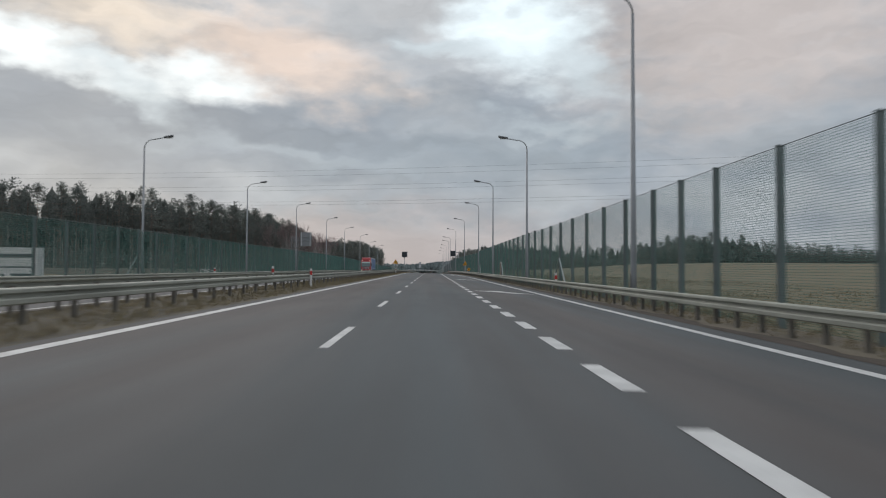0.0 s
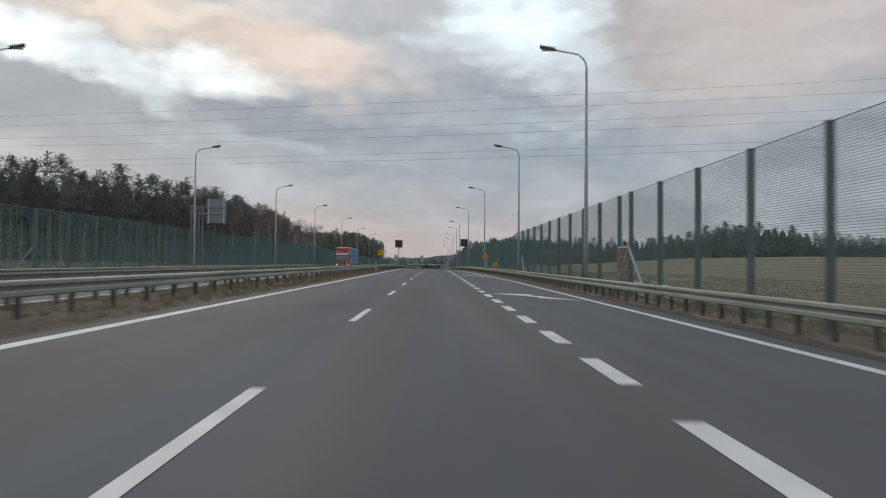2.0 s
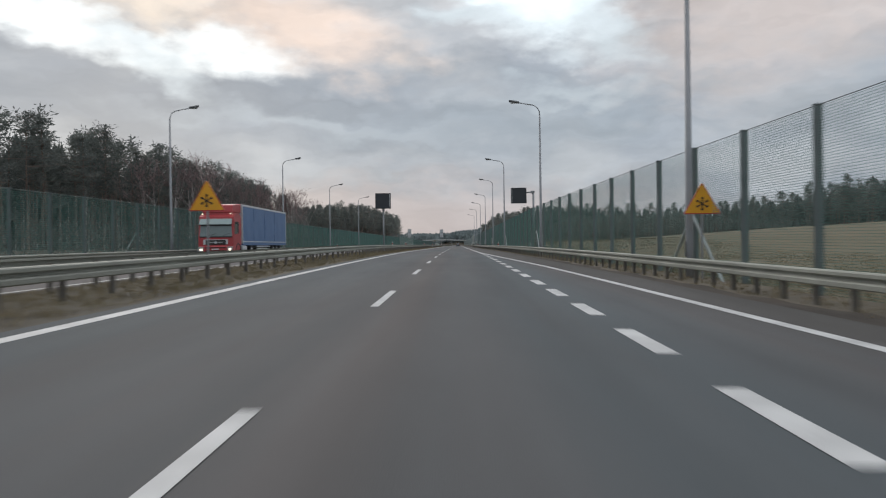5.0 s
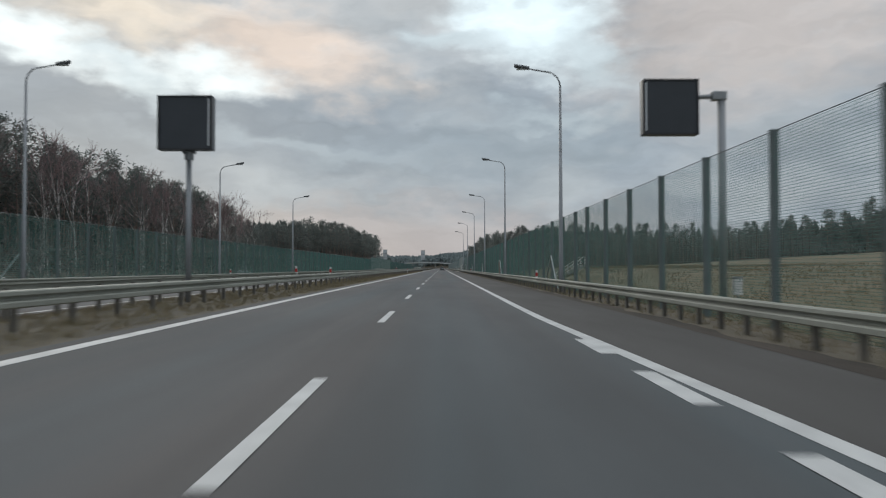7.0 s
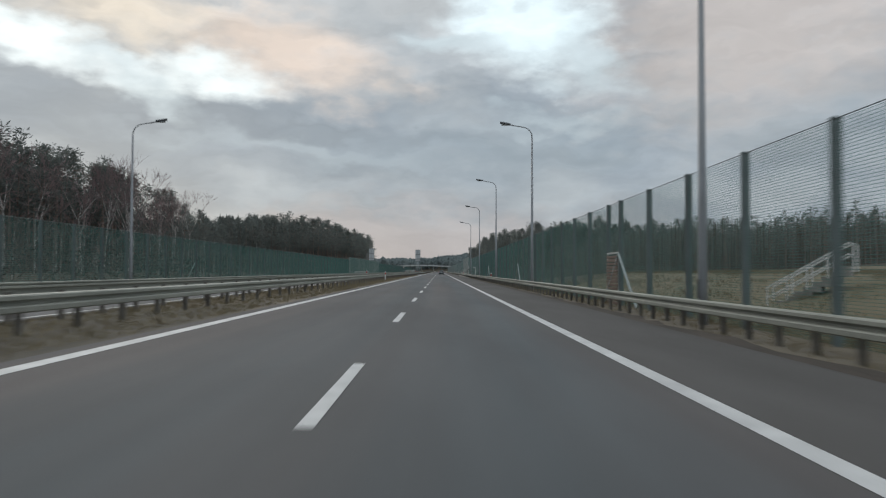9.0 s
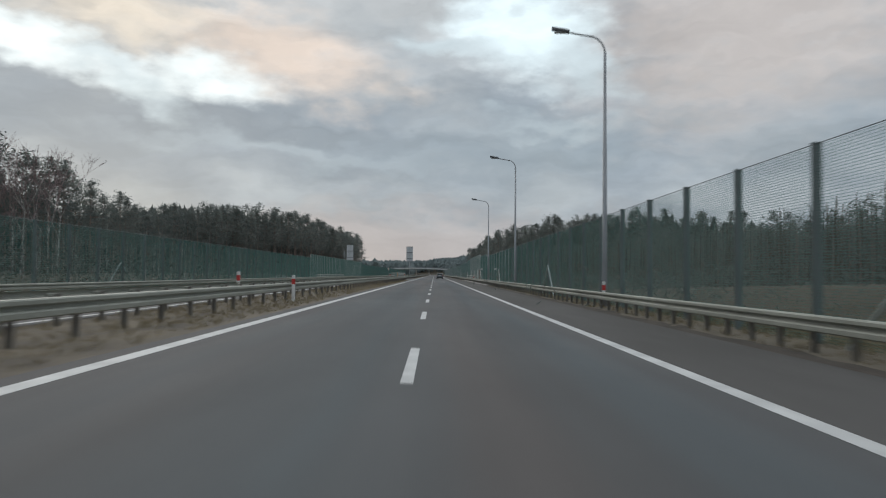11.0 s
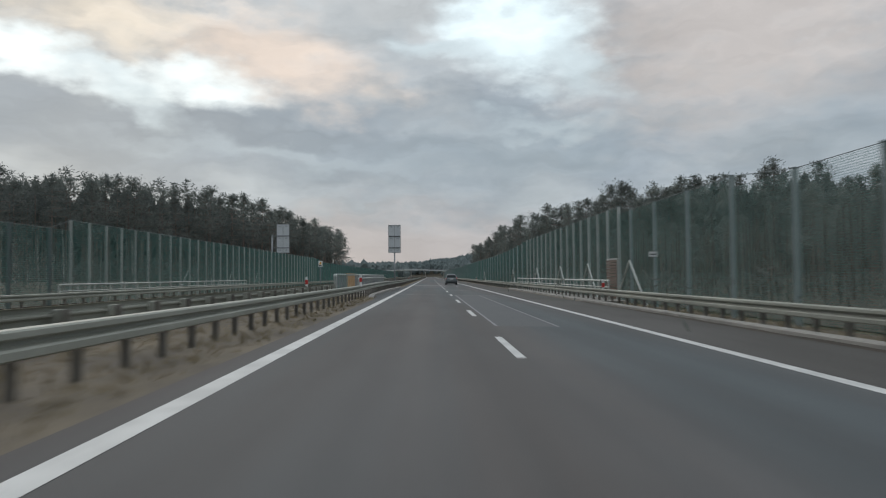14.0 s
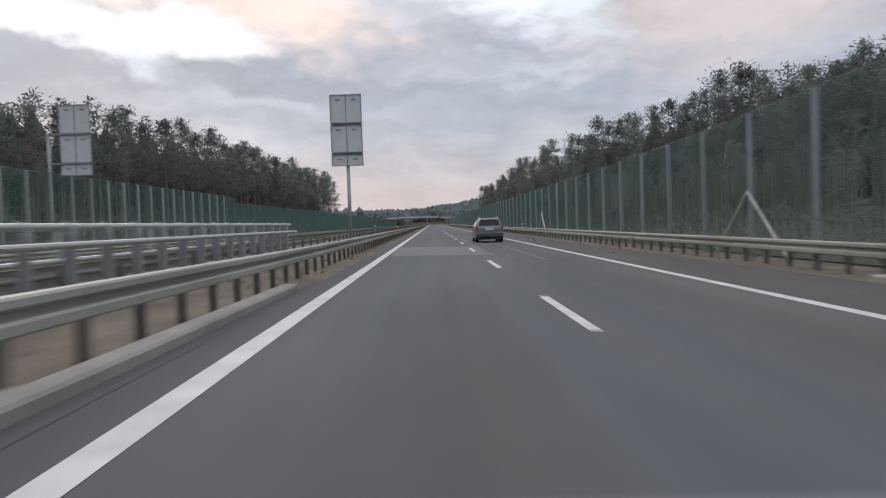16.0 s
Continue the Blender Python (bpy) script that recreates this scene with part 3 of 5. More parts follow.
def guardrail(name, label, xfun, side, y0, y1, gap, near, top=0.72, spacers=False, lift=lambda y: 0.0):
    """side +1: the face looks towards +x."""
    g = thing(name, label, "guardrail")
    rest_b, rest_p = Build(), Build()
    y, k = y0, 0
    while y < y1:
        x, x2 = xfun(y), xfun(y + 4)
        z, z2 = road_z(x, y) + lift(y), road_z(x2, y + 4) + lift(y + 4)
        if side > 0:
            m = pose(x, y, z + top - 0.31, math.degrees(math.atan2(z2 - z, 4)), 0, -math.degrees(math.atan2(x2 - x, 4)))
        else:
            m = pose(x2, y + 4, z2 + top - 0.31, -math.degrees(math.atan2(z2 - z, 4)), 0, 180 - math.degrees(math.atan2(x2 - x, 4)))
        inside = near[0] <= y < near[1]
        if inside:
            put("beam", BEAM, g, m)
        else:
            rest_b.add([m @ v.co for v in BEAM.vertices], [tuple(p.vertices) for p in BEAM.polygons])
        q = 0.0
        while q < 3.99:
            yy = y + q + 0.4
            xx = xfun(yy) - side * 0.16
            pm = pose(xx, yy, road_z(xx, yy) + lift(yy), 0, 0, 0 if side > 0 else 180)
            if inside:
                put("post", POST, g, pm)
                if spacers:
                    put("spacer", SPACER, g, pm @ pose(0.0, 0, top - 0.155))
            else:
                rest_p.add([pm @ v.co for v in POST.vertices], [tuple(p.vertices) for p in POST.polygons])
            q += gap(y) if callable(gap) else gap
        y += 4
    if rest_b.v:
        tagged(part("far_section", rest_b, M_RAIL, g), kind="stuff")
        tagged(part("far_post_line", rest_p, M_POSTD, g), kind="stuff")
    return g


guardrail("guardrail", "long galvanized steel guardrail on dark posts along the median", lambda y: lerp_table(y, [(395, RAIL_LEFT), (415, -5.25), (445, -5.02), (456, -4.87), (490, -4.82)]), 1, -30, 1300, lambda y: 2.0 if y < 400 else 4 / 3, (0, 560),
          lift=lambda y: lerp_table(y, [(444, 0.0), (456, 0.08), (472, 0.08), (488, 0.02)]))
guardrail("guardrail", "long galvanized steel guardrail beside the hard shoulder", rail_right, -1, -30, 1300, 4 / 3, (0, 500))
guardrail("guardrail", "galvanized guardrail of the oncoming carriageway along the median", lambda y: RAIL_FAR, -1, -30, 1100, 2.0, (330, 480), spacers=True)
guardrail("guardrail", "galvanized guardrail on the outer side of the oncoming carriageway", lambda y: RAIL_OUT, 1, -30, 1100, 2.0, (0, 1))


# ---------------------------------------------------------------- mesh fences
def net(length, h, step_y, wy, step_z, wz):
    """Vertical and horizontal wires, each a thin three-sided bar."""
    v, f = [], []

    def bar(p, q, w, axis):
        n = len(v)
        off = ((w, 0), (-w * 0.5, w * 0.87), (-w * 0.5, -w * 0.87))
        for e in (p, q):
            for a, b in off:
                v.append((e[0] + a, e[1] + (b if axis == "z" else 0), e[2] + (b if axis == "y" else 0)))
        for i in range(3):
            j = (i + 1) % 3
            f.append((n + i, n + j, n + 3 + j, n + 3 + i))
    k = int(length / step_y)
    for i in range(k):
        y = (i + 0.5) * length / k
        bar((0, y, 0), (0, y, h), wy / 2, "z")
    k = int(h / step_z)
    for i in range(k + 1):
        z = i * h / k
        bar((0.004, 0, z), (0.004, length, z), wz / 2, "y")
    return raw_mesh("mesh_panel", v, f, M_NET)


def fence_post_mesh(h, mat, w=0.09):
    return Build().prism(h_outline(w * 0.5, w, 0.012), "z", -0.6, h).mesh("fence_post", mat)


def brace_mesh(h, run, mat):
    return Build().tube([(0, 0, h), (0, run, -0.4)], 0.048, 6).mesh("brace", mat)


def fence(name, label, xfun, ys, hfun, matfun, near, coarse, braces, wires=()):
    g = thing(name, label, "fence")
    cache = {}
    rest_n, rest_p = [[], []], Build()
    for i, y in enumerate(ys):
        x, h, mat = xfun(y), hfun(y), matfun(y)
        z = road_z(x, y)
        key = ("p", round(h, 2), mat.name)
        if key not in cache:
            cache[key] = fence_post_mesh(h, mat, 0.09 if mat is M_FPOST else 0.08)
        if near[0] <= y <= near[1]:
            fp = put("fence_post", cache[key], g, pose(x, y, z, 0, 0, 90))
            if 0 <= y <= 520:
                if "cap" not in cache:
                    cache["cap"] = Build().box(-0.06, 0.06, -0.105, 0.105, 0.0, 0.03, 0.008).mesh("cap", M_FPOST)
                put("cap", cache["cap"], fp, pose(0, 0, h + 0.001))
        else:
            rest_p.add([pose(x, y, z, 0, 0, 90) @ v.co for v in cache[key].vertices], [tuple(p.vertices) for p in cache[key].polygons])
        if i + 1 == len(ys):
            break
        x2, y2 = xfun(ys[i + 1]), ys[i + 1]
        d = math.hypot(x2 - x, y2 - y)
        q = round(d, 1)
        key = ("n", q, round(h, 2))
        if key not in cache:
            sy, wy, sz, wz = coarse if coarse else (0.09, 0.008, 0.062, 0.009)
            cache[key] = net(q, h - 0.1, sy, wy, sz, wz)
        m = pose(x, y, z + 0.06, math.degrees(math.atan2(road_z(x2, y2) - z, y2 - y)), 0, -math.degrees(math.atan2(x2 - x, y2 - y)))
        m = m @ Matrix.Diagonal((1, d / q, 1, 1))
        if near[0] <= y <= near[1]:
            put("mesh_panel", cache[key], g, m)
        else:
            n = len(rest_n[0])
            rest_n[0] += [tuple(m @ v.co) for v in cache[key].vertices]
            rest_n[1] += [tuple(a + n for a in p.vertices) for p in cache[key].polygons]
    if rest_p.v:
        tagged(part("far_post_line", rest_p, matfun(ys[-1]), g), kind="stuff")
    if rest_n[0]:
        ob = new("far_mesh", raw_mesh("far_mesh", rest_n[0], rest_n[1], M_NET))
        ob.parent = g
        tagged(ob, kind="stuff")
    for y in [min(ys, key=lambda q: abs(q - b)) for b in braces]:
        mat = matfun(y)
        if mat.name not in cache:
            cache[mat.name] = [brace_mesh(2.1, e * 3.3, M_MPOST if mat is M_FPOST else M_BPOST) for e in (1, -1)]
        x, z = xfun(y), road_z(xfun(y), y)
        for me in cache[mat.name]:
            put("brace", me, g, pose(x - 0.1, y, z))
    # tension wire along the top
    tw = Build().tube([(xfun(y), y, road_z(xfun(y), y) + hfun(y)) for y in ys], 0.012, 4)
    part("tension_wire", tw, M_FPOST, g, "thin dark tension wire")
    return g


ys_r = [-17.7]
for stop in (14.31, 22.31, 25.39, 28.5, 56.65, 84.22, 88.29, 90.27, 94.28, 127.3, 167.5, 199.5, 236, 239.14, 288.27, 290.4, 347.5, 392.6, 408.3, 428.2, 440.7, 444.5, 446.8):
    a, n = ys_r[-1], max(1, round((stop - ys_r[-1]) / 4.05))
    ys_r += [a + (stop - a) * (i + 1) / n for i in range(n)]
while ys_r[-1] < 483:
    ys_r.append(ys_r[-1] + 2.42)
while ys_r[-1] < 900:
    ys_r.append(ys_r[-1] + 4.08)


def bridge(y):
    return 446 < y < 484


fence("mesh_fence", "tall green wire mesh fence on dark steel posts beside the road", fence_right, ys_r,
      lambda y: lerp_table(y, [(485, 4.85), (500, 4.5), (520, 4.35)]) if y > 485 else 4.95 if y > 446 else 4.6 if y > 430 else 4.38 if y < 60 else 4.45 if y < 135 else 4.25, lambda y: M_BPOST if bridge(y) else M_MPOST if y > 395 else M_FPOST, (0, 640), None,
      (48.6, 89.2, 127.3, 167.5, 207.3, 247.4, 289.3, 327, 368.3, 408.3, 444.5, 454, 463.7, 475.8, 495.5, 540))
ys_l = [-18 + 4 * k for k in range(118)]
while ys_l[-1] < 545:
    ys_l.append(ys_l[-1] + 2.4)
while ys_l[-1] < 900:
    ys_l.append(ys_l[-1] + 4.0)
fence("mesh_fence", "tall green wire mesh fence beyond the oncoming carriageway", lambda y: FENCE_LEFT, ys_l,
      lambda y: 4.9 if 451 < y < 546 else 4.3, lambda y: M_BPOST if 451 < y < 546 else M_FPOST, (40, 560), (0.085, 0.014, 0.11, 0.015),
      (63, 103, 143, 200, 243, 290, 330, 372, 438, 475, 488, 500))


# ---------------------------------------------------------------- street lamps
def street_lamp(e):
    lamp = thing("street_lamp", "tall grey galvanized street lamp with a curved arm", "street lamp", group="road lamps")
    part("pole", Build().tube([(0, 0, -0.4), (0, 0, 1.0), (0, 0, 11.0 + e)], [0.13, 0.12, 0.06], 10), M_LAMP, lamp, smooth=True)
    arm = [(0, 0, 10.98)] + [(-0.75 * (1 - math.cos(a)), 0, 11.0 + 0.75 * math.sin(a)) for a in (0.3, 0.65, 1.0, 1.3)] + [(-1.2, 0, 11.83), (-1.75, 0, 11.93)]
    part("arm", Build().tube([(x, y, z + e) for x, y, z in arm], 0.042, 8), M_LAMP, lamp, smooth=True)
    head = Build().rings([[(x, y * w, z + zc + e) for y, z in ((-1, 0.02), (-0.7, 0.11), (0.7, 0.11), (1, 0.02), (0.8, -0.05), (-0.8, -0.05))]
                          for x, w, zc in ((-1.62, 0.07, 11.91), (-1.8, 0.15, 11.94), (-2.15, 0.17, 11.99), (-2.36, 0.12, 12.03), (-2.42, 0.05, 12.05))])
    lh = part("luminaire", head, M_HEAD, lamp, "dark lamp head")
    part("lens", Build().box(-2.3, -1.8, -0.11, 0.11, 11.87 + e, 11.93 + e, 0.02), M_LENS, lh)
    part("door_plate", Build().box(-0.135, -0.11, -0.05, 0.05, 0.7, 1.2, 0.008), M_HEAD, lamp)
    return lamp


LAMPS = {}
for x, y, e in ((9.5, 29.6, 0.5), (9.65, -8, 0.5), (9.65, 63.3, 0.5), (9.4, 95, 0.5), (9.7, 128.5, 0.7), (8.95, 166.8, 0.5), (8.15, 202, 0.25), (7.6, 239, -0.1),
                (8.0, 277.8, 0.7), (8.0, 314, 0.5), (7.95, 348.9, 0.5), (7.9, 385.7, 0.5), (7.9, 420.8, 0.05)):
    if e in LAMPS:
        copy_thing(LAMPS[e], pose(x, y, road_z(x, y)))
    else:
        LAMPS[e] = street_lamp(e)
        LAMPS[e].matrix_basis = pose(x, y, road_z(x, y))
LAMPS = {}
for x, y, e in ((-22.6, 63.4, 0.25), (-22.6, 29.6, 0.25), (-21.6, 94.5, 0.0), (-21.8, 129.6, 0.4), (-21.8, 166.5, 0.4), (-22.1, 203.8, 0.5), (-21.4, 240.5, 0.5), (-21.3, 276, 0.0), (-20.8, 311, 0.0)):
    if e in LAMPS:
        copy_thing(LAMPS[e], pose(x, y, road_z(x, y), 0, 0, 180))
    else:
        LAMPS[e] = street_lamp(e)
        LAMPS[e].matrix_basis = pose(x, y, road_z(x, y), 0, 0, 180)


# ---------------------------------------------------------------- signs and small road furniture
def delineator(m, label, h=1.05, foot=-0.3):
    d = thing("delineator_post", label, "delineator", m, "delineator posts")
    part("post", Build().box(-0.06, 0.06, -0.035, 0.035, foot, h, 0.012), M_WHITE, d)
    part("reflector", Build().box(-0.064, 0.064, -0.04, 0.04, h - 0.36, h - 0.14, 0.006), M_RED, d, "red reflector band")
    return d


delineator(pose(-5.74, 247.4, road_z(-5.7, 247.4)), "short white and red marker mounted on the median guardrail", 1.12, 0.45)
for y in (43.3, 144.3, 345.0, 545):
    delineator(pose(-5.25, y, road_z(-5.25, y)), "white plastic delineator post with red band in the median soil")
for y in (43.3, 244.8, 345.0, 445, 545):
    delineator(pose(-7.42, y, road_z(-7.4, y)), "white delineator post with red band behind the median guardrail", 1.15)
delineator(pose(-4.93, 446.6, road_z(-4.93, 446.6)), "short white and red marker mounted on the guardrail at the bridge", 1.27, 0.66)
for x, y in ((8.95, 43.6), (8.9, 144), (7.25, 245.2), (7.25, 345.4), (7.2, 445), (7.2, 545)):
    x = rail_right(y) + 0.06
    delineator(pose(x, y, road_z(x, y)), "white and red marker post fixed to the shoulder guardrail", 1.15, 0.45)
for y in (75, 275):
    delineator(pose(-19.9, y, road_z(-19.9, y)), "white delineator post beyond the oncoming carriageway", 1.2)


def warning_triangle(x, y):
    z = road_z(x, y)
    s = thing("warning_sign", "amber triangular warning sign with a black snowflake on a grey post", "road sign", pose(x, y, z), "warning signs")
    part("post", Build().tube([(0, 0.04, -0.4), (0, 0.04, 2.7)], 0.035, 8), M_LAMP, s)
    h, w = 0.92, 0.55
    plate = part("plate", Build().prism([(-w, 2.06), (w, 2.06), (0.03, 2.06 + h), (-0.03, 2.06 + h)], "y", 0.0, -0.03), M_YELLOW, s, "amber triangular plate")
    rim = Build()
    c = [(-w, 2.06), (w, 2.06), (0, 2.06 + h)]
    for i in range(3):
        a, b = c[i], c[(i + 1) % 3]
        rim.tube([(a[0], -0.015, a[1]), (b[0], -0.015, b[1])], 0.02, 6)
    part("rim", rim, M_RED, plate, "red-orange rim")
    flake = Build()
    for k in range(3):
        a = math.pi * k / 3 + 0.52
        dx, dz = 0.2 * math.cos(a), 0.2 * math.sin(a)
        flake.tube([(-dx, -0.035, 2.36 - dz), (dx, -0.035, 2.36 + dz)], 0.017, 5)
        for e in (-1, 1):
            flake.box(e * dx * 0.85 - 0.035, e * dx * 0.85 + 0.035, -0.045, -0.031, 2.36 + e * dz * 0.85 - 0.03, 2.36 + e * dz * 0.85 + 0.03)
    part("symbol", flake, M_BLACK, plate, "black snowflake symbol")
    return s


warning_triangle(-6.35, 166)
warning_triangle(9.1, 166)
x, y = 8.95, 146.6
s = thing("work_sign", "small round amber road sign on a short post behind the rail", "road sign", pose(x, y, road_z(x, y)))
part("post", Build().tube([(0, 0.03, -0.4), (0, 0.03, 1.6)], 0.03, 8), M_LAMP, s)
wp = part("plate", Build().prism([(0.29 * math.cos(a), 1.2 + 0.29 * math.sin(a)) for a in (2 * math.pi * k / 20 for k in range(20))], "y", 0, -0.03), M_YELLOW, s)
part("figure", Build().box(-0.13, -0.02, -0.038, -0.0305, 1.08, 1.32).box(0.03, 0.14, -0.038, -0.0305, 1.1, 1.22), M_DKRED, wp, "dark red figure")


def display_board(x, y, z0, size, pole_x, cantilever, slot):
    z = road_z(x, y)
    d = thing("display_board", "square dark unlit variable message board on a grey pole", "message board", pose(x, y, z), "message boards")
    h = size / 2
    c = part("cabinet", Build().box(-h, h, -0.05, 0.28, z0, z0 + size, 0.02), M_BOARD, d, "dark display panel")
    fr = Build()
    for a in (-h, h - 0.05):
        fr.box(a, a + 0.05, -0.085, -0.05, z0, z0 + size)
    for a in (z0, z0 + size - 0.05):
        fr.box(-h + 0.05, h - 0.05, -0.085, -0.05, a, a + 0.05)
    part("frame", fr, M_BLACK, c, "black frame")
    sx = h - 0.13 if slot > 0 else -h + 0.07
    part("light_strip", Build().box(sx, sx + 0.05, -0.07, -0.052, z0 + 0.12, z0 + size - 0.1), M_BACK, c, "pale edge strip")
    px = pole_x - x
    top = z0 + size - 0.35 if cantilever else z0
    part("pole", Build().tube([(px, 0.35 if not cantilever else 0.15, -0.5), (px, 0.35 if not cantilever else 0.15, top)], 0.115 if cantilever else 0.085, 12), M_LAMP, d, smooth=True)
    if not cantilever:
        part("bracket", Build().box(px - 0.2, px + 0.2, 0.28, 0.47, z0 - 0.05, z0 + size * 0.8, 0.02), M_LAMP, d)
        part("collar", Build().tube([(px, 0.35, z0 - 0.25), (px, 0.35, z0 + 0.02)], 0.14, 12), M_LAMP, d)
    if cantilever:
        part("arm", Build().tube([(px, 0.15, top - 0.12), (h - 0.05, 0.15, top - 0.14)], [0.09, 0.06], 8), M_LAMP, d)
        part("clamp", Build().box(px - 0.3, px + 0.13, 0.02, 0.28, top - 0.24, top + 0.02, 0.02), M_LAMP, d)
    return d


display_board(-6.40, 222.3, 4.60, 1.64, -6.40, False, 1)
display_board(8.05, 221.7, 5.22, 1.64, 9.61, True, -1)
x, y = 10.05, 221.9
s = thing("control_cabinet", "small white electrical cabinet behind the fence", "electrical cabinet", pose(x, y, road_z(x, y)))
part("body", Build().box(-0.12, 0.12, -0.1, 0.1, 0.55, 1.05, 0.015), M_WHITE, s)
part("lid", Build().box(-0.14, 0.14, -0.12, 0.12, 1.05, 1.09, 0.01), M_LAMP, s)
part("stand", Build().tube([(0, 0, -0.5), (0, 0, 0.56)], 0.03, 8), M_LAMP, s)


def panel_back(d, x0, x1, z0, z1):
    p = part("panel", Build().box(x0, x1, -0.02, 0.01, z0, z1, 0.006), M_BACK, d, "pale aluminium back of a sign panel")
    fr = Build()
    for a in (x0, x1 - 0.05):
        fr.box(a, a + 0.05, -0.06, -0.02, z0, z1)
    for a in (z0, z1 - 0.05):
        fr.box(x0 + 0.05, x1 - 0.05, -0.06, -0.02, a, a + 0.05)
    part("frame", fr, M_LAMP, p)
    m = (x0 + x1) / 2
    rib = Build().box(m - 0.02, m + 0.02, -0.055, -0.02, z0 + 0.05, z1 - 0.05)
    part("rib", rib, M_LAMP, p)
    for e in (x0 + (x1 - x0) * 0.25, x0 + (x1 - x0) * 0.75):
        part("clip", Build().box(e - 0.13, e + 0.13, -0.05, -0.02, z1 - 0.32, z1 - 0.27), M_HEAD, p)


def sign_backs(label, x, y, z0, pole_x, cantilever, k=1.075):
    z = road_z(x, y)
    d = thing("information_sign", label, "road sign", pose(x, y, z), "sign backs")
    for a, b in ((0.0, 0.62), (0.66, 2.10), (2.16, 3.62)):
        panel_back(d, -0.8 * k, 0.8 * k, z0 + a * k, z0 + b * k)
    px = pole_x - x
    bars = Build()
    for a in (0.64, 2.13):
        bars.box(px if cantilever else -0.8, 0.83, -0.12, -0.061, z0 + a * k - 0.05, z0 + a * k + 0.05)
    part("crossbar", bars, M_HEAD if not cantilever else M_LAMP, d)
    top = z0 + 2.2 * k if cantilever else z0 + 0.1
    part("pole", Build().tube([(px, -0.02 if cantilever else 0.1, -0.6), (px, -0.02 if cantilever else 0.1, top)], 0.10, 12), M_LAMP, d, smooth=True)
    if not cantilever:
        part("mast", Build().box(px - 0.07, px + 0.07, 0.012, 0.1, z0 - 0.1, z0 + 3.5 * k, 0.01), M_LAMP, d)
    return d


sign_backs("pale back of a tall stacked direction sign on a median pole", -6.3, 512.5, 4.45, -6.3, False)
sign_backs("pale back of a stacked direction sign on a cantilever pole", -22.4, 515.5, 4.95, -23.95, True, 1.14)

# gantry sign seen from behind, beyond the oncoming carriageway
x, y = -20.8, 133.0
z = road_z(x, y)
d = thing("gantry_sign", "grey back of a large road sign on a lattice post frame", "road sign", pose(x, y, z))
part("panel", Build().box(-0.9, 1.1, 0, 0.05, 5.05, 7.5, 0.01), M_LAMP, d, "dull grey sheet-metal back")
for a in (-0.72, 0.82):
    part("stiffener", Build().box(a, a + 0.1, -0.08, -0.002, 5.05, 7.5), M_BACK, d)
for h in (5.3, 6.0, 6.7):
    part("cross_rail", Build().box(-0.88, 1.08, -0.04, -0.0021, h, h + 0.05), M_LAMP, d)
for k, a in enumerate((-2.4, -2.0, -1.65, -1.3)):
    part("leg", Build().tube([(a, 0.1 * (k % 2), -0.5), (a, 0.1 * (k % 2), 6.65)], 0.06, 8), M_LAMP, d)
tr = Build()
for h in (6.0, 6.65):
    tr.tube([(-2.45, -0.13, h), (0.9, -0.13, h)], 0.05, 6)
for a in (-2.4, -2.0, -1.6):
    tr.tube([(a, -0.13, 6.0), (a + 0.4, -0.13, 6.65)], 0.03, 6)
tr.tube([(-2.4, -0.13, 6.0), (-2.4, -0.13, 6.65)], 0.04, 6)
part("truss", tr, M_LAMP, d)

# advertising board behind the far fence
x, y = -32.4, 60.0
z = ground_z(x, y)
d = thing("billboard", "white advertising board with dark bars of lettering behind the fence", "billboard", pose(x, y, z))
part("panel", Build().box(-2.9, 2.9, 0, 0.06, 0.4, 3.0, 0.01), M_WHITE, d)
part("edge_panel", Build().box(2.9, 3.25, 0.0, 0.3, 0.4, 3.0, 0.01), M_BACK, d)
for a, b, c0, c1 in ((-2.6, -0.9, 2.2, 2.5), (-0.6, 2.6, 2.2, 2.5), (-2.6, 2.4, 1.4, 1.5), (-2.6, -1.5, 0.62, 0.95), (-1.1, 0.4, 0.62, 0.95), (0.8, 2.4, 0.62, 0.95)):
    part("lettering_bar", Build().box(a, b, -0.012, -0.001, c0, c1), M_HEAD, d)
for a in (-2.4, 2.4):
    part("leg", Build().box(a - 0.08, a + 0.08, 0.07, 0.2, -0.5, 2.9), M_POSTD, d)

# small yellow and white plate on a post at the bridge head
x, y = -8.4, 456.3
d = thing("plate_sign", "small white plate with amber triangle on a thin post", "road sign", pose(x, y, road_z(x, y)))
part("post", Build().tube([(0, 0.03, -0.4), (0, 0.03, 2.22)], 0.025, 8), M_LAMP, d)
part("plate", Build().box(-0.13, 0.13, -0.01, 0.01, 1.82, 2.2, 0.003), M_WHITE, d)
part("symbol", Build().prism([(-0.09, 1.98), (0.09, 1.98), (0, 2.14)], "y", -0.011, -0.018), M_YELLOW, d)
part("text_bar", Build().box(-0.09, 0.09, -0.018, -0.011, 1.87, 1.94), M_HEAD, d)
for x, y, zz in ((8.28, 440.7, 2.2), (8.28, 412.1, 2.0)):
    d = thing("fence_plate", "small white plate fixed to a fence post", "plate", pose(x, y - 0.12, road_z(x, y)))
    part("plate", Build().box(-0.2, 0.2, -0.012, 0.0, zz, zz + 0.22, 0.004), M_WHITE, d)
    part("text_bar", Build().box(-0.14, 0.14, -0.016, -0.0121, zz + 0.08, zz + 0.13), M_HEAD, d)


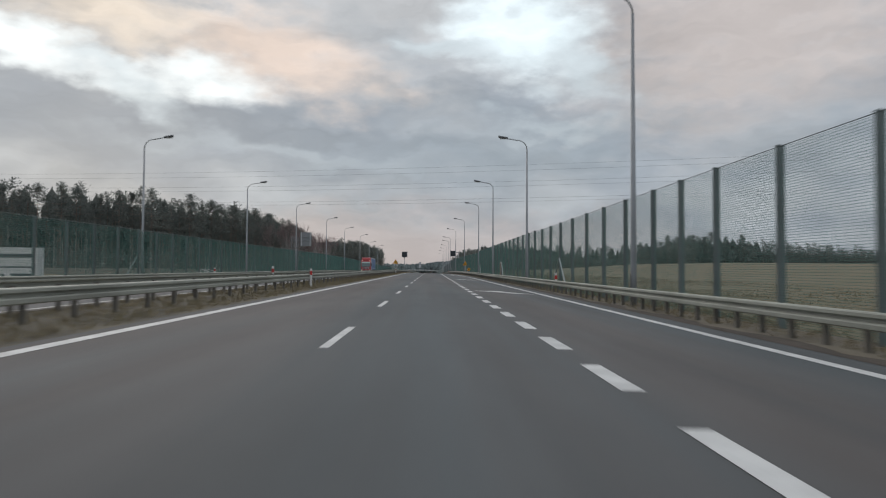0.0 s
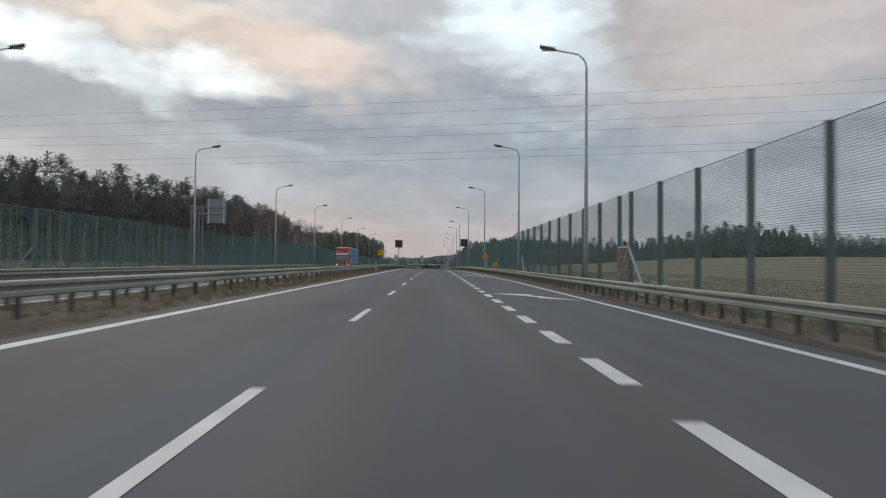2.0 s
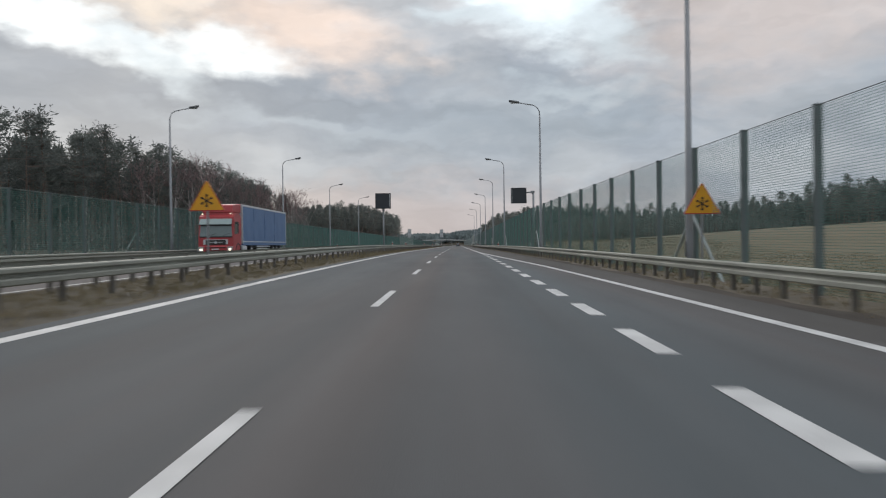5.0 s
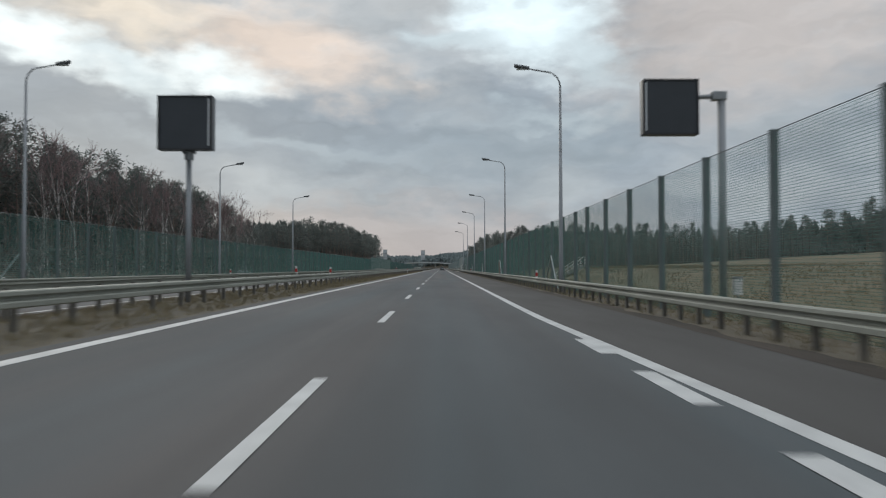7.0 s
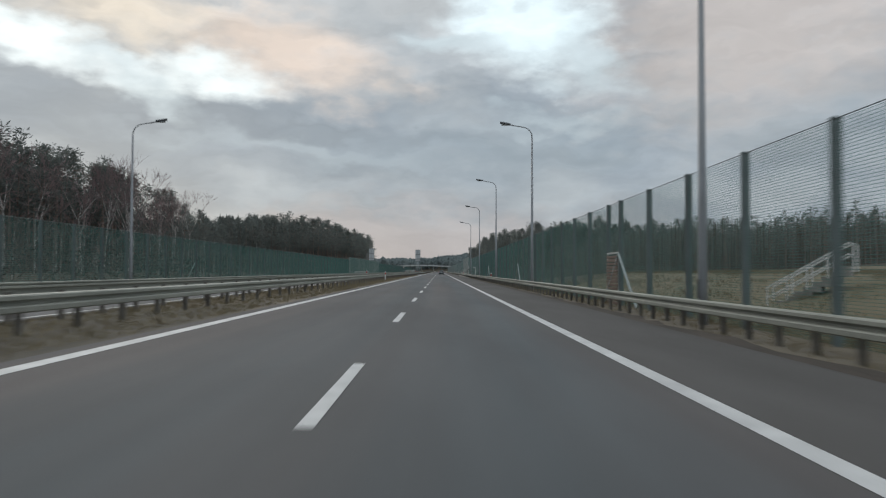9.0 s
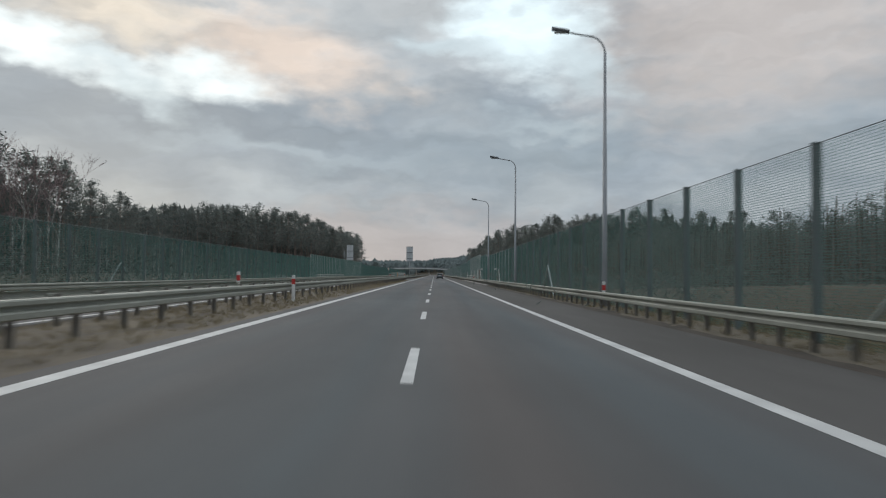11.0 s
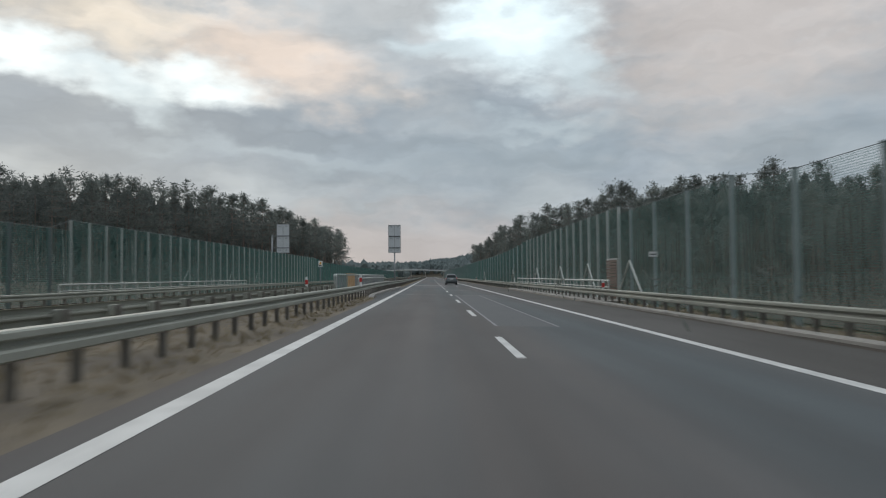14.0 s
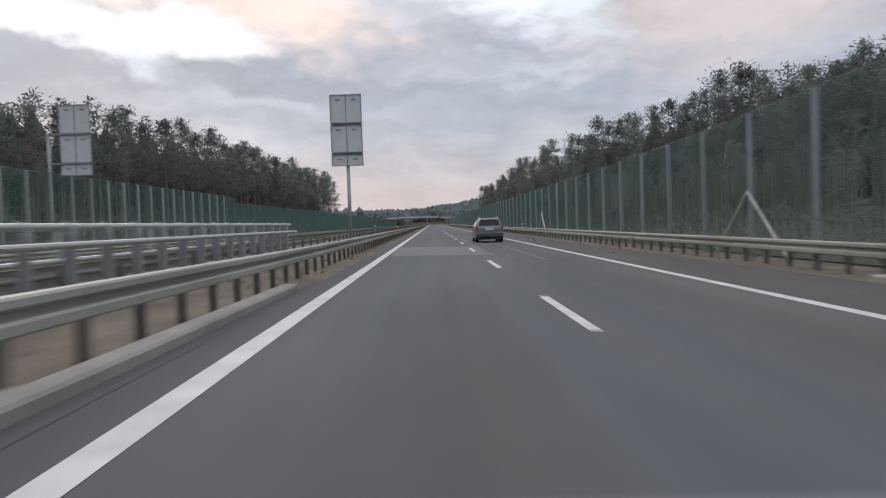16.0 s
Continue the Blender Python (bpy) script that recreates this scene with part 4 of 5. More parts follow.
# ---------------------------------------------------------------- stairs with handrails on the embankment
def stair_rails(x, y, rise_z, run, turn, label):
    d = thing("embankment_stairs", label, "stairs", pose(x, y, ground_z(x, y) - 0.2, 0, 0, turn))
    for e in (-0.5, 0.5):
        r = part("handrail", Build().tube([(0, e, 0.0), (0, e, 0.9), (run, e, 0.9 + rise_z), (run + 0.15, e, 0.85 + rise_z), (run + 0.15, e, rise_z - 0.3)], 0.042, 6), M_WHITE, d, "pale tubular handrail")
        part("midrail", Build().tube([(0, e, 0.45), (run, e, 0.45 + rise_z)], 0.036, 6), M_WHITE, r)
        for k in range(1, 4):
            part("baluster", Build().tube([(run * k / 4, e, rise_z * k / 4 - 0.1), (run * k / 4, e, rise_z * k / 4 + 0.9)], 0.036, 6), M_WHITE, r)
    for k in range(9):
        part("step", Build().box(run * k / 9, run * (k + 1) / 9, -0.45, 0.45, rise_z * k / 9 - 0.3, rise_z * (k + 1) / 9 - 0.08, 0.01), M_CONCRETE, d)
    return d


stair_rails(15.6, 290.9, 1.9, 3.2, -38, "concrete embankment stairs with white tubular handrails")
stair_rails(10.4, 88.0, -0.5, 2.4, -60, "short embankment stairs with white tubular handrails")
for y in (46, 90, 243, 300, 440):
    stair_rails(-24.0, y, 0.5, 2.0, 150, "embankment stairs with pale handrails beyond the far fence")


# ---------------------------------------------------------------- bridge: kerbs, railings, panels
strip("road_shoulder_bridge", M_ASPHALT, [kerb_line, -4.3], [448.3, 450, 452, 454, 456, 458, 470, 480, 488], lambda x, y: road_z(x, y) + 0.004, "asphalt strip at the bridge kerb", "road")
kb = Build()
secs = []
for y in (449.4, 449.8, 450.2, 450.8, 452, 454, 456, 458, 463, 468, 473, 477, 482, 486):
    p = kerb_line(y)
    h = lerp_table(y, [(449.4, 0.03), (450.2, 0.09), (452, 0.13)])
    q, z = (-6.9 if 457 < y < 474 else p - 0.28), road_z(p, y)
    if y == 458:
        secs.append([(p, y - 0.01, z - 0.3), (p, y - 0.01, z + h - 0.03), (p - 0.03, y - 0.01, z + h), (p - 0.28, y - 0.01, z + h), (p - 0.28, y - 0.01, z - 0.3)])
    secs.append([(p, y, z - 0.3), (p, y, z + h - 0.03), (p - 0.03, y, z + h), (q, y, z + h), (q, y, z - 0.3)])
kb.rings(secs)
piece("kerb_median", kb, M_CONCRETE, "pale concrete kerb and ledge of the bridge along the median", "kerb", "structure")
kb = Build()
for a, c, p, q in ((408, 430, 6.75, 6.72), (430, 445, 6.72, 6.7), (445, 486, 6.7, 6.7)):
    w = 1.6 if a >= 445 and a < 486 else 0.32
    kb.rings([[(p, a, road_z(p, a) - 0.3), (p, a, road_z(p, a) + 0.09), (p + 0.03, a, road_z(p, a) + 0.12), (p + w, a, road_z(p, a) + 0.12), (p + w, a, road_z(p, a) - 0.3)],
              [(q, c, road_z(q, c) - 0.3), (q, c, road_z(q, c) + 0.09), (q + 0.03, c, road_z(q, c) + 0.12), (q + w, c, road_z(q, c) + 0.12), (q + w, c, road_z(q, c) - 0.3)]])
piece("kerb_right", kb, M_CONCRETE, "pale concrete kerb of the bridge beside the shoulder", "kerb", "structure")


def pipe_railing(x, y0, y1, label, levels, step=2.0):
    d = thing("bridge_railing", label, "railing", pose(x, y0, road_z(x, y0)), "bridge railings")
    n = int((y1 - y0) / step)
    for h, r in levels:
        part("pipe", Build().tube([(0, 0.0, h - 0.12), (0, 0.1, h), (0, y1 - y0 - 0.1, h), (0, y1 - y0, h - 0.12)], r, 8), M_BPOST, d)
    me = Build().box(-0.03, 0.03, -0.05, 0.05, -0.1, levels[0][0] - 0.01, 0.008).mesh("railing_post", M_BPOST)
    for i in range(n + 1):
        put("railing_post", me, d, pose(0, (y1 - y0) * i / n, 0))
    return d


pipe_railing(7.75, 446.5, 486, "grey tubular railing along the bridge edge", ((1.12, 0.05), (0.78, 0.035)))
pipe_railing(-8.0, 460.0, 498, "grey tubular railing along the gap between the bridges", ((1.30, 0.055), (0.75, 0.05)))
pipe_railing(-20.4, 447, 486, "grey tubular railing on the far edge of the oncoming bridge", ((1.12, 0.05), (0.78, 0.035)))
d = thing("gap_screen", "tubular bridge railing with grey posts, ochre bars and dark panels", "screen", pose(-7.0, 453.1, road_z(-7, 453.1)))
part("cap_rail", Build().tube([(0, 0, 0.0), (0, 0.0, 1.12), (0, 0.05, 1.22), (0, 0.2, 1.28), (0, 45.8, 1.28)], 0.045, 8), M_BPOST, d)
for k in range(6):
    y = 0.45 + 0.95 * k
    q = part("grey_post", Build().box(-0.10, 0.04, y - 0.045, y + 0.045, -0.05, 1.2, 0.012), M_LAMP, d)
    part("bent_arm", Build().tube([(0.06, y, 0.1), (0.09, y, 1.15), (0.05, y, 1.30), (-0.06, y, 1.34)], 0.03, 6), M_TUBE, q, "green-grey bent tube")
for k in range(13):
    y = 5.45 + 0.42 * k
    part("ochre_bar", Build().box(-0.07, 0.05, y, y + 0.15, 0.1, 1.2 + 0.01 * (k % 3), 0.012), M_ORANGE, d, "ochre upright bar")
part("ochre_top", Build().box(-0.06, 0.06, 5.4, 10.9, 1.325, 1.37, 0.008), M_ORANGE, d)
part("ochre_rail", Build().box(-0.06, 0.06, 5.4, 10.9, 0.2, 0.26, 0.008), M_ORANGE, d)
for k in range(29):
    y = 11.2 + 1.2 * k
    q = part("grey_post", Build().box(-0.07, 0.07, y - 0.06, y + 0.06, -0.05, 1.2, 0.015), M_LAMP, d)
    part("bent_arm", Build().tube([(0.07, y, 0.3), (0.10, y, 1.15), (0.05, y, 1.30), (-0.06, y, 1.34)], 0.025, 6), M_BPOST, q)
    if k in (0, 1, 2, 4, 9):
        part("infill_panel", Build().box(-0.12, -0.09, y + 0.05, y + 1.15, 0.1, 1.05, 0.006), M_ORANGE if k in (1, 4, 9) else M_DARKP, d)
part("hand_rail", Build().tube([(0.24, 11.5, 0.2), (0.24, 11.55, 0.96), (0.24, 11.8, 1.02), (0.24, 45.6, 1.02)], 0.045, 8), M_BPOST, d)

# slatted service doors in the fence
def service_door(y, w, h):
    x = fence_right(y) - 0.1
    d = thing("service_door", "weathered brown slatted door in the mesh fence", "door", pose(x, y, road_z(x, y)), "service doors")
    n = int(h / 0.145)
    for k in range(n):
        part("slat", Build().box(-0.03, 0.0, 0.05, w - 0.05, 0.05 + 0.145 * k, 0.165 + 0.145 * k, 0.008), M_WOOD, d)
    part("door_frame", Build().box(0.001, 0.05, 0.0, 0.08, 0, h + 0.1).box(0.001, 0.05, w - 0.08, w, 0, h + 0.1).box(0.001, 0.05, 0.08, w - 0.08, h + 0.02, h + 0.1), M_BPOST, d)
    part("handle", Build().tube([(-0.03, 0.2, 1.05), (-0.08, 0.2, 1.05), (-0.08, 0.34, 1.05)], 0.012, 6), M_HEAD, d)


service_door(88.35, 1.9, 2.1)
service_door(288.35, 2.0, 2.1)
service_door(446.9, 2.3, 2.2)


# ---------------------------------------------------------------- overhead power lines
def wire_y(x):
    return 150 - 0.24 * x


for h, off in ((22.6, 0.0), (22.2, 1.6), (19.4, 0.0), (19.0, 1.4), (16.1, 0.0), (15.8, 1.2)):
    pts = [(x, wire_y(x) + off * 3, h + 6 * (x / 220.0) ** 2 - 1.6) for x in range(-230, 231, 23)]
    piece("power_line", Build().tube(pts, 0.013, 4), M_HEAD, "thin dark overhead power cable high above the road", "power line", group="power cables")


# ---------------------------------------------------------------- overpass far ahead
oy = 1250.0
d = thing("overpass", "pale concrete overpass crossing the expressway far ahead", "bridge", pose(-16, oy, 0))
arch = [(-52, 6.2), (-34, 7.9), (-12, 8.8), (8, 8.6), (28, 7.6), (46, 6.0)]
deck = Build()
deck.rings([[(x, -3.6, z - 1.2), (x, -4.3, z - 0.7), (x, -4.3, z + 0.3), (x, 4.3, z + 0.3), (x, 4.3, z - 0.7), (x, 3.6, z - 1.2)] for x, z in arch])
part("deck", deck, M_DECK, d)
rl = Build()
for e in (-3.9, 3.9):
    for hh in (0.8, 1.2):
        rl.tube([(x, e, z + hh) for x, z in arch], 0.06, 4)
    for k in range(22):
        x = -44 + 4 * k
        rl.box(x - 0.04, x + 0.04, e - 0.04, e + 0.04, lerp_table(x, arch), lerp_table(x, arch) + 1.2)
part("railing", rl, M_LAMP, d)
for x in (-30, -6.5, 9.5, 30):
    part("pier", Build().box(x - 0.5, x + 0.5, -2.5, 2.5, -1, lerp_table(x, arch) - 1.25, 0.08), M_CONCRETE, d)
for x, e in ((-52, -1), (46, 1)):
    part("abutment", Build().rings([[(x + e * 30, -6, -1), (x + e * 30, 6, -1), (x + e * 30, 5, 5), (x + e * 30, -5, 5)], [(x - e * 8, -6, -1), (x - e * 8, 6, -1), (x - e * 0, 5, 5), (x - e * 0, -5, 5)]]), M_GRASS, d)


# ---------------------------------------------------------------- vehicles
def wheel(parent, x, y, r, w, side):
    t = part("wheel", Build().tube([(x - w / 2, y, r), (x - w / 2 + 0.03, y, r), (x + w / 2 - 0.03, y, r), (x + w / 2, y, r)], [r * 0.93, r, r, r * 0.93], 24), M_TYRE, parent, "black rubber tyre")
    xo = x + side * w / 2
    part("rim", Build().tube([(xo, y, r), (xo + side * 0.012, y, r)], [r * 0.6, r * 0.5], 16), M_BACK, t, "grey steel rim")
    return t


tx, ty = -15.45, 194.7
truck = thing("lorry", "red cab-over lorry with blue curtain-sided trailer and lit headlights", "lorry", pose(tx, ty, road_z(tx, ty)))
# the front looks towards -y
prof = [(0.12, 0.45), (0.0, 0.75), (0.0, 1.55), (0.10, 2.1), (0.22, 3.0), (0.55, 3.18), (1.75, 3.18), (1.95, 3.0), (1.95, 1.0), (1.75, 1.0), (1.55, 0.55), (0.55, 0.45)]
part("cab", Build().prism(prof, "x", -1.23, 1.23), M_TREDCAB, truck, "red cab body")
part("roof_deflector", Build().rings([[(-1.02, 0.5, 3.15), (1.02, 0.5, 3.15), (1.1, 2.0, 3.15), (-1.1, 2.0, 3.15)],
                                      [(-1.0, 0.52, 3.3), (1.0, 0.52, 3.3), (1.1, 2.0, 3.3), (-1.1, 2.0, 3.3)],
                                      [(-1.08, 0.42, 3.36), (1.08, 0.42, 3.36), (1.16, 2.02, 3.36), (-1.16, 2.02, 3.36)],
                                      [(-1.08, 0.5, 3.8), (1.08, 0.5, 3.8), (1.18, 2.05, 3.95), (-1.18, 2.05, 3.95)],
                                      [(-1.02, 0.62, 3.86), (1.02, 0.62, 3.86), (1.14, 2.04, 3.98), (-1.14, 2.04, 3.98)]]), M_TREDCAB, truck, "red roof air deflector")
part("windscreen", Build().add([(-1.14, 0.075, 1.62), (1.14, 0.075, 1.62), (1.08, 0.14, 2.5), (-1.08, 0.14, 2.5), (-1.14, -0.01, 1.62), (1.14, -0.01, 1.62), (1.08, 0.08, 2.5), (-1.08, 0.08, 2.5)],
                               [(4, 5, 6, 7), (0, 3, 2, 1), (0, 1, 5, 4), (1, 2, 6, 5), (2, 3, 7, 6), (3, 0, 4, 7)]), M_WSCREEN, truck, "windscreen with its pale reflection put into the colour")
for e in (-0.5, 0.5):
    part("wiper", Build().tube([(e, -0.03, 1.66), (e + 0.5, -0.015, 1.82)], 0.014, 5), M_BLACK, truck)
part("dash_line", Build().box(-1.15, 1.15, -0.03, 0.06, 1.54, 1.62, 0.01), M_BLACK, truck, "black lower windscreen edge")
part("sun_visor", Build().rings([[(-1.14, 0.02, 2.44), (1.14, 0.02, 2.44), (1.14, -0.12, 2.46), (-1.14, -0.12, 2.46)], [(-1.12, 0.16, 2.86), (1.12, 0.16, 2.86), (1.12, 0.1, 2.86), (-1.12, 0.1, 2.86)]]), M_VISOR, truck, "tinted pale green sun visor")
part("visor_shade", Build().box(-1.1, 1.1, -0.02, 0.05, 2.36, 2.44, 0.01), M_BLACK, truck)
gr = part("grille", Build().box(-0.72, 0.72, -0.035, 0.03, 1.02, 1.36, 0.02), M_BLACK, truck, "dark grille")
part("grille_frame", Build().box(-0.86, 0.86, -0.06, -0.036, 1.36, 1.4).box(-0.86, -0.72, -0.06, -0.036, 1.05, 1.359).box(0.72, 0.86, -0.06, -0.036, 1.05, 1.359), M_BACK, gr, "pale metal grille surround")
part("badge", Build().tube([(0, -0.036, 1.19), (0, -0.06, 1.19)], 0.09, 16).box(-0.5, 0.5, -0.052, -0.0361, 1.17, 1.2), M_BACK, gr)
for k in range(3):
    part("grille_bar", Build().box(-0.7, 0.7, -0.045, -0.0351, 1.07 + 0.09 * k, 1.09 + 0.09 * k), M_POSTD, gr)
bp = part("bumper", Build().box(-1.24, 1.24, -0.12, 0.5, 0.35, 0.95, 0.08), M_TREDCAB, truck, "red bumper")
for zz in (0.42, 0.56, 0.78):
    part("air_intake", Build().box(-0.72, 0.72, -0.135, -0.121, zz, zz + 0.09), M_DKRED, bp, "dark red intake slot")
part("number_plate", Build().box(-0.26, 0.26, -0.14, -0.121, 0.67, 0.76), M_WHITE, bp)
for e in (-1, 1):
    part("roof_lamp", Build().box(e * 0.99 - 0.04, e * 0.99 + 0.04, 0.2, 0.3, 3.19, 3.23, 0.01), M_HLAMP, truck)
for e in (-1, 1):
    part("headlamp", Build().box(e * 1.02 - 0.1, e * 1.02 + 0.1, -0.15, -0.1, 0.62, 0.76, 0.03), M_HLAMP, bp, "lit headlamp")
    part("lamp_cluster", Build().box(e * 1.02 - 0.19, e * 1.02 + 0.19, -0.13, -0.1, 0.52, 0.9, 0.03), M_LENS, bp)
    part("wheel_arch", Build().tube([(e * 1.22, 1.15 - 0.62, 0.5), (e * 1.22, 1.15 - 0.45, 0.95), (e * 1.22, 1.15, 1.12), (e * 1.22, 1.15 + 0.45, 0.95), (e * 1.22, 1.15 + 0.62, 0.5)], 0.05, 6), M_BLACK, truck)
    mr = part("mirror", Build().box(e * 1.42 - 0.09, e * 1.42 + 0.09, 0.0, 0.14, 1.75, 2.45, 0.03), M_POSTD, truck, "dark door mirror")
    part("mirror_arm", Build().tube([(e * 1.23, 0.3, 2.4), (e * 1.4, 0.1, 2.42)], 0.025, 6), M_POSTD, mr)
    dr = part("door", Build().box(e * 1.235 - 0.006, e * 1.235 + 0.006, 0.35, 1.35, 0.95, 2.75), M_TREDCAB, truck)
    part("side_window", Build().box(e * 1.245 - 0.006, e * 1.245 + 0.006, 0.42, 1.28, 1.85, 2.65), M_GLASS, dr)
    part("step", Build().box(e * 1.15 - 0.1, e * 1.15 + 0.1, 0.2, 0.9, 0.4, 0.5), M_POSTD, truck)
    part("fuel_tank", Build().tube([(e * 0.95, 2.1, 0.75), (e * 0.95, 3.3, 0.75)], 0.32, 12), M_BACK, truck)
    wheel(truck, e * 1.05, 1.15, 0.5, 0.32, e)
    wheel(truck, e * 1.0, 4.6, 0.5, 0.5, e)
    for k in range(3):
        wheel(truck, e * 1.05, 11.2 + 1.31 * k, 0.5, 0.4, e)
    part("side_guard", Build().box(e * 1.2 - 0.02, e * 1.2 + 0.02, 6.2, 10.4, 0.62, 0.72).box(e * 1.2 - 0.02, e * 1.2 + 0.02, 6.2, 10.4, 0.84, 0.94), M_BACK, truck)
    for k in range(3):
        part("strap_seam", Build().box(e * 1.275 - 0.008, e * 1.275 + 0.008, 5.2 + 3.2 * k, 5.23 + 3.2 * k, 1.3, 3.8), M_TARP, truck)
part("chassis", Build().box(-0.45, 0.45, 0.8, 16.0, 0.75, 1.05), M_POSTD, truck)
# curtain side, slightly bellied between its posts
cur = Build()
secs = []
for k in range(15):
    b = 0.0 if k in (0, 14) else 0.03 * (1 if k % 2 else 0.3)
    y = 2.36 + 13.5 * k / 14
    secs.append([(-1.25, y, 0.98), (-1.25 - b, y, 2.4), (-1.25, y, 3.82), (1.25, y, 3.82), (1.25 + b, y, 2.4), (1.25, y, 0.98)])
cur.rings(secs)
part("trailer_curtain", cur, M_TARP, truck, "blue tarpaulin curtain")
part("trailer_roof", Build().box(-1.27, 1.27, 2.3, 15.92, 3.82, 3.96, 0.02), M_BACK, truck, "pale roof rail")
part("trailer_sill", Build().box(-1.27, 1.27, 2.3, 15.92, 1.2, 1.28, 0.02), M_BACK, truck, "pale strap rail along the curtain foot")
part("headboard", Build().box(-1.26, 1.26, 2.24, 2.36, 1.1, 3.97, 0.02), M_BACK, truck, "white front wall")
part("rear_frame", Build().box(-1.27, 1.27, 15.87, 15.98, 1.1, 3.97, 0.02), M_BACK, truck)
part("rear_bumper", Build().box(-1.2, 1.2, 15.8, 15.95, 0.5, 0.65), M_BACK, truck)

cx, cy = 1.78, 518.4
car = thing("estate_car", "dark grey-green estate car seen from behind", "car", pose(cx, cy, road_z(cx, cy)))


def car_section(y, w, zb, zs, zr, wr):
    """One ring across the body: sill, flank, waist and roof; the tail is at y = 0."""
    half = [(w * 0.86, zb), (w * 0.97, zb + 0.08), (w, (zb + zs) / 2), (w * 0.985, zs - 0.05), (w * 0.94, zs), (wr + 0.03, zr - 0.09), (wr * 0.94, zr - 0.03), (wr * 0.75, zr)]
    return [(x, y, z) for x, z in half] + [(-x, y, z) for x, z in reversed(half)]


part("body", Build().rings([car_section(*q) for q in (
    (0.0, 0.80, 0.42, 0.86, 0.92, 0.72), (0.05, 0.86, 0.32, 0.93, 1.03, 0.73), (0.22, 0.88, 0.28, 0.96, 1.38, 0.66), (0.36, 0.885, 0.26, 0.97, 1.49, 0.63),
    (1.6, 0.89, 0.22, 0.97, 1.53, 0.62), (2.6, 0.89, 0.22, 0.96, 1.49, 0.61), (3.45, 0.885, 0.22, 0.93, 0.99, 0.70), (4.3, 0.86, 0.24, 0.80, 0.85, 0.66), (4.6, 0.74, 0.34, 0.64, 0.69, 0.55))]),
     M_CAR, car, smooth=False)
part("rear_window", Build().add([(-0.67, 0.05, 1.06), (0.67, 0.05, 1.06), (0.58, 0.205, 1.41), (-0.58, 0.205, 1.41), (-0.67, 0.12, 1.06), (0.67, 0.12, 1.06), (0.58, 0.28, 1.41), (-0.58, 0.28, 1.41)],
                                [(0, 1, 2, 3), (0, 4, 5, 1), (3, 2, 6, 7), (0, 3, 7, 4), (1, 5, 6, 2)]), M_CARGLASS, car, "dark rear window")
part("wiper", Build().tube([(0.0, 0.035, 1.08), (0.3, 0.05, 1.12)], 0.012, 5), M_BLACK, car)
part("roof_spoiler", Build().rings([[(-0.58, 0.16, 1.42), (0.58, 0.16, 1.42), (0.58, 0.40, 1.51), (-0.58, 0.40, 1.51)], [(-0.56, 0.15, 1.45), (0.56, 0.15, 1.45), (0.56, 0.42, 1.54), (-0.56, 0.42, 1.54)]]), M_CAR, car)
part("hatch_strip", Build().box(-0.34, 0.34, -0.022, 0.03, 0.93, 0.97, 0.008), M_BACK, car, "pale trim strip")
for e in (-1, 1):
    part("tail_lamp", Build().box(e * 0.795 - 0.065, e * 0.795 + 0.065, -0.03, 0.16, 0.80, 1.08, 0.025), M_RED, car, "red tail lamp")
    part("side_window", Build().add([(e * 0.865, 0.4, 1.01), (e * 0.87, 3.0, 0.99), (e * 0.70, 2.5, 1.38), (e * 0.70, 0.5, 1.38)], [(0, 1, 2, 3)] if e > 0 else [(3, 2, 1, 0)]), M_GLASS, car)
    part("roof_bar", Build().tube([(e * 0.58, 0.45, 1.50), (e * 0.58, 0.55, 1.585), (e * 0.58, 2.2, 1.60), (e * 0.58, 2.3, 1.52)], 0.022, 6), M_BACK, car)
    part("mirror", Build().box(e * 0.98 - 0.1, e * 0.98 + 0.1, 3.0, 3.15, 0.95, 1.1, 0.03), M_CAR, car)
    for y in (0.85, 3.65):
        wheel(car, e * 0.78, y, 0.31, 0.22, e)
bp = part("bumper", Build().box(-0.87, 0.87, -0.10, 0.2, 0.34, 0.64, 0.06), M_BUMPER, car, "dark lower bumper")
part("number_plate", Build().box(-0.26, 0.26, -0.035, -0.005, 0.79, 0.90), M_WHITE, car, "pale plain plate")
part("exhaust", Build().tube([(0.5, -0.02, 0.28), (0.5, 0.4, 0.28)], 0.03, 8), M_BACK, bp)
part("under_tray", Build().box(-0.75, 0.75, 0.3, 4.3, 0.18, 0.32), M_BLACK, car)


# ---------------------------------------------------------------- trees
rng = random.Random(7)


def card(v, f, p, d, length, width, r):
    """A needle spray: a narrow, slightly folded leaf along d."""
    d = d.normalized()
    s = d.cross(Vector((r.uniform(-1, 1), r.uniform(-1, 1), r.uniform(-1, 1)))).normalized() * width
    n = len(v)
    v += [tuple(p), tuple(p + d * length * 0.45 + s), tuple(p + d * length), tuple(p + d * length * 0.5 - s)]
    f += [(n, n + 1, n + 2), (n, n + 2, n + 3)]


def limb(v, f, a, b, ra, rb, sides=4):
    d = (b - a).normalized()
    p = d.cross(Vector((0.3, 0.9, 0.2))).normalized()
    q = d.cross(p)
    n = len(v)
    for c, r in ((a, ra), (b, rb)):
        for k in range(sides):
            t = 2 * math.pi * k / sides
            v.append(tuple(c + (p * math.cos(t) + q * math.sin(t)) * r))
    for k in range(sides):
        j = (k + 1) % sides
        f.append((n + k, n + j, n + sides + j, n + sides + k))


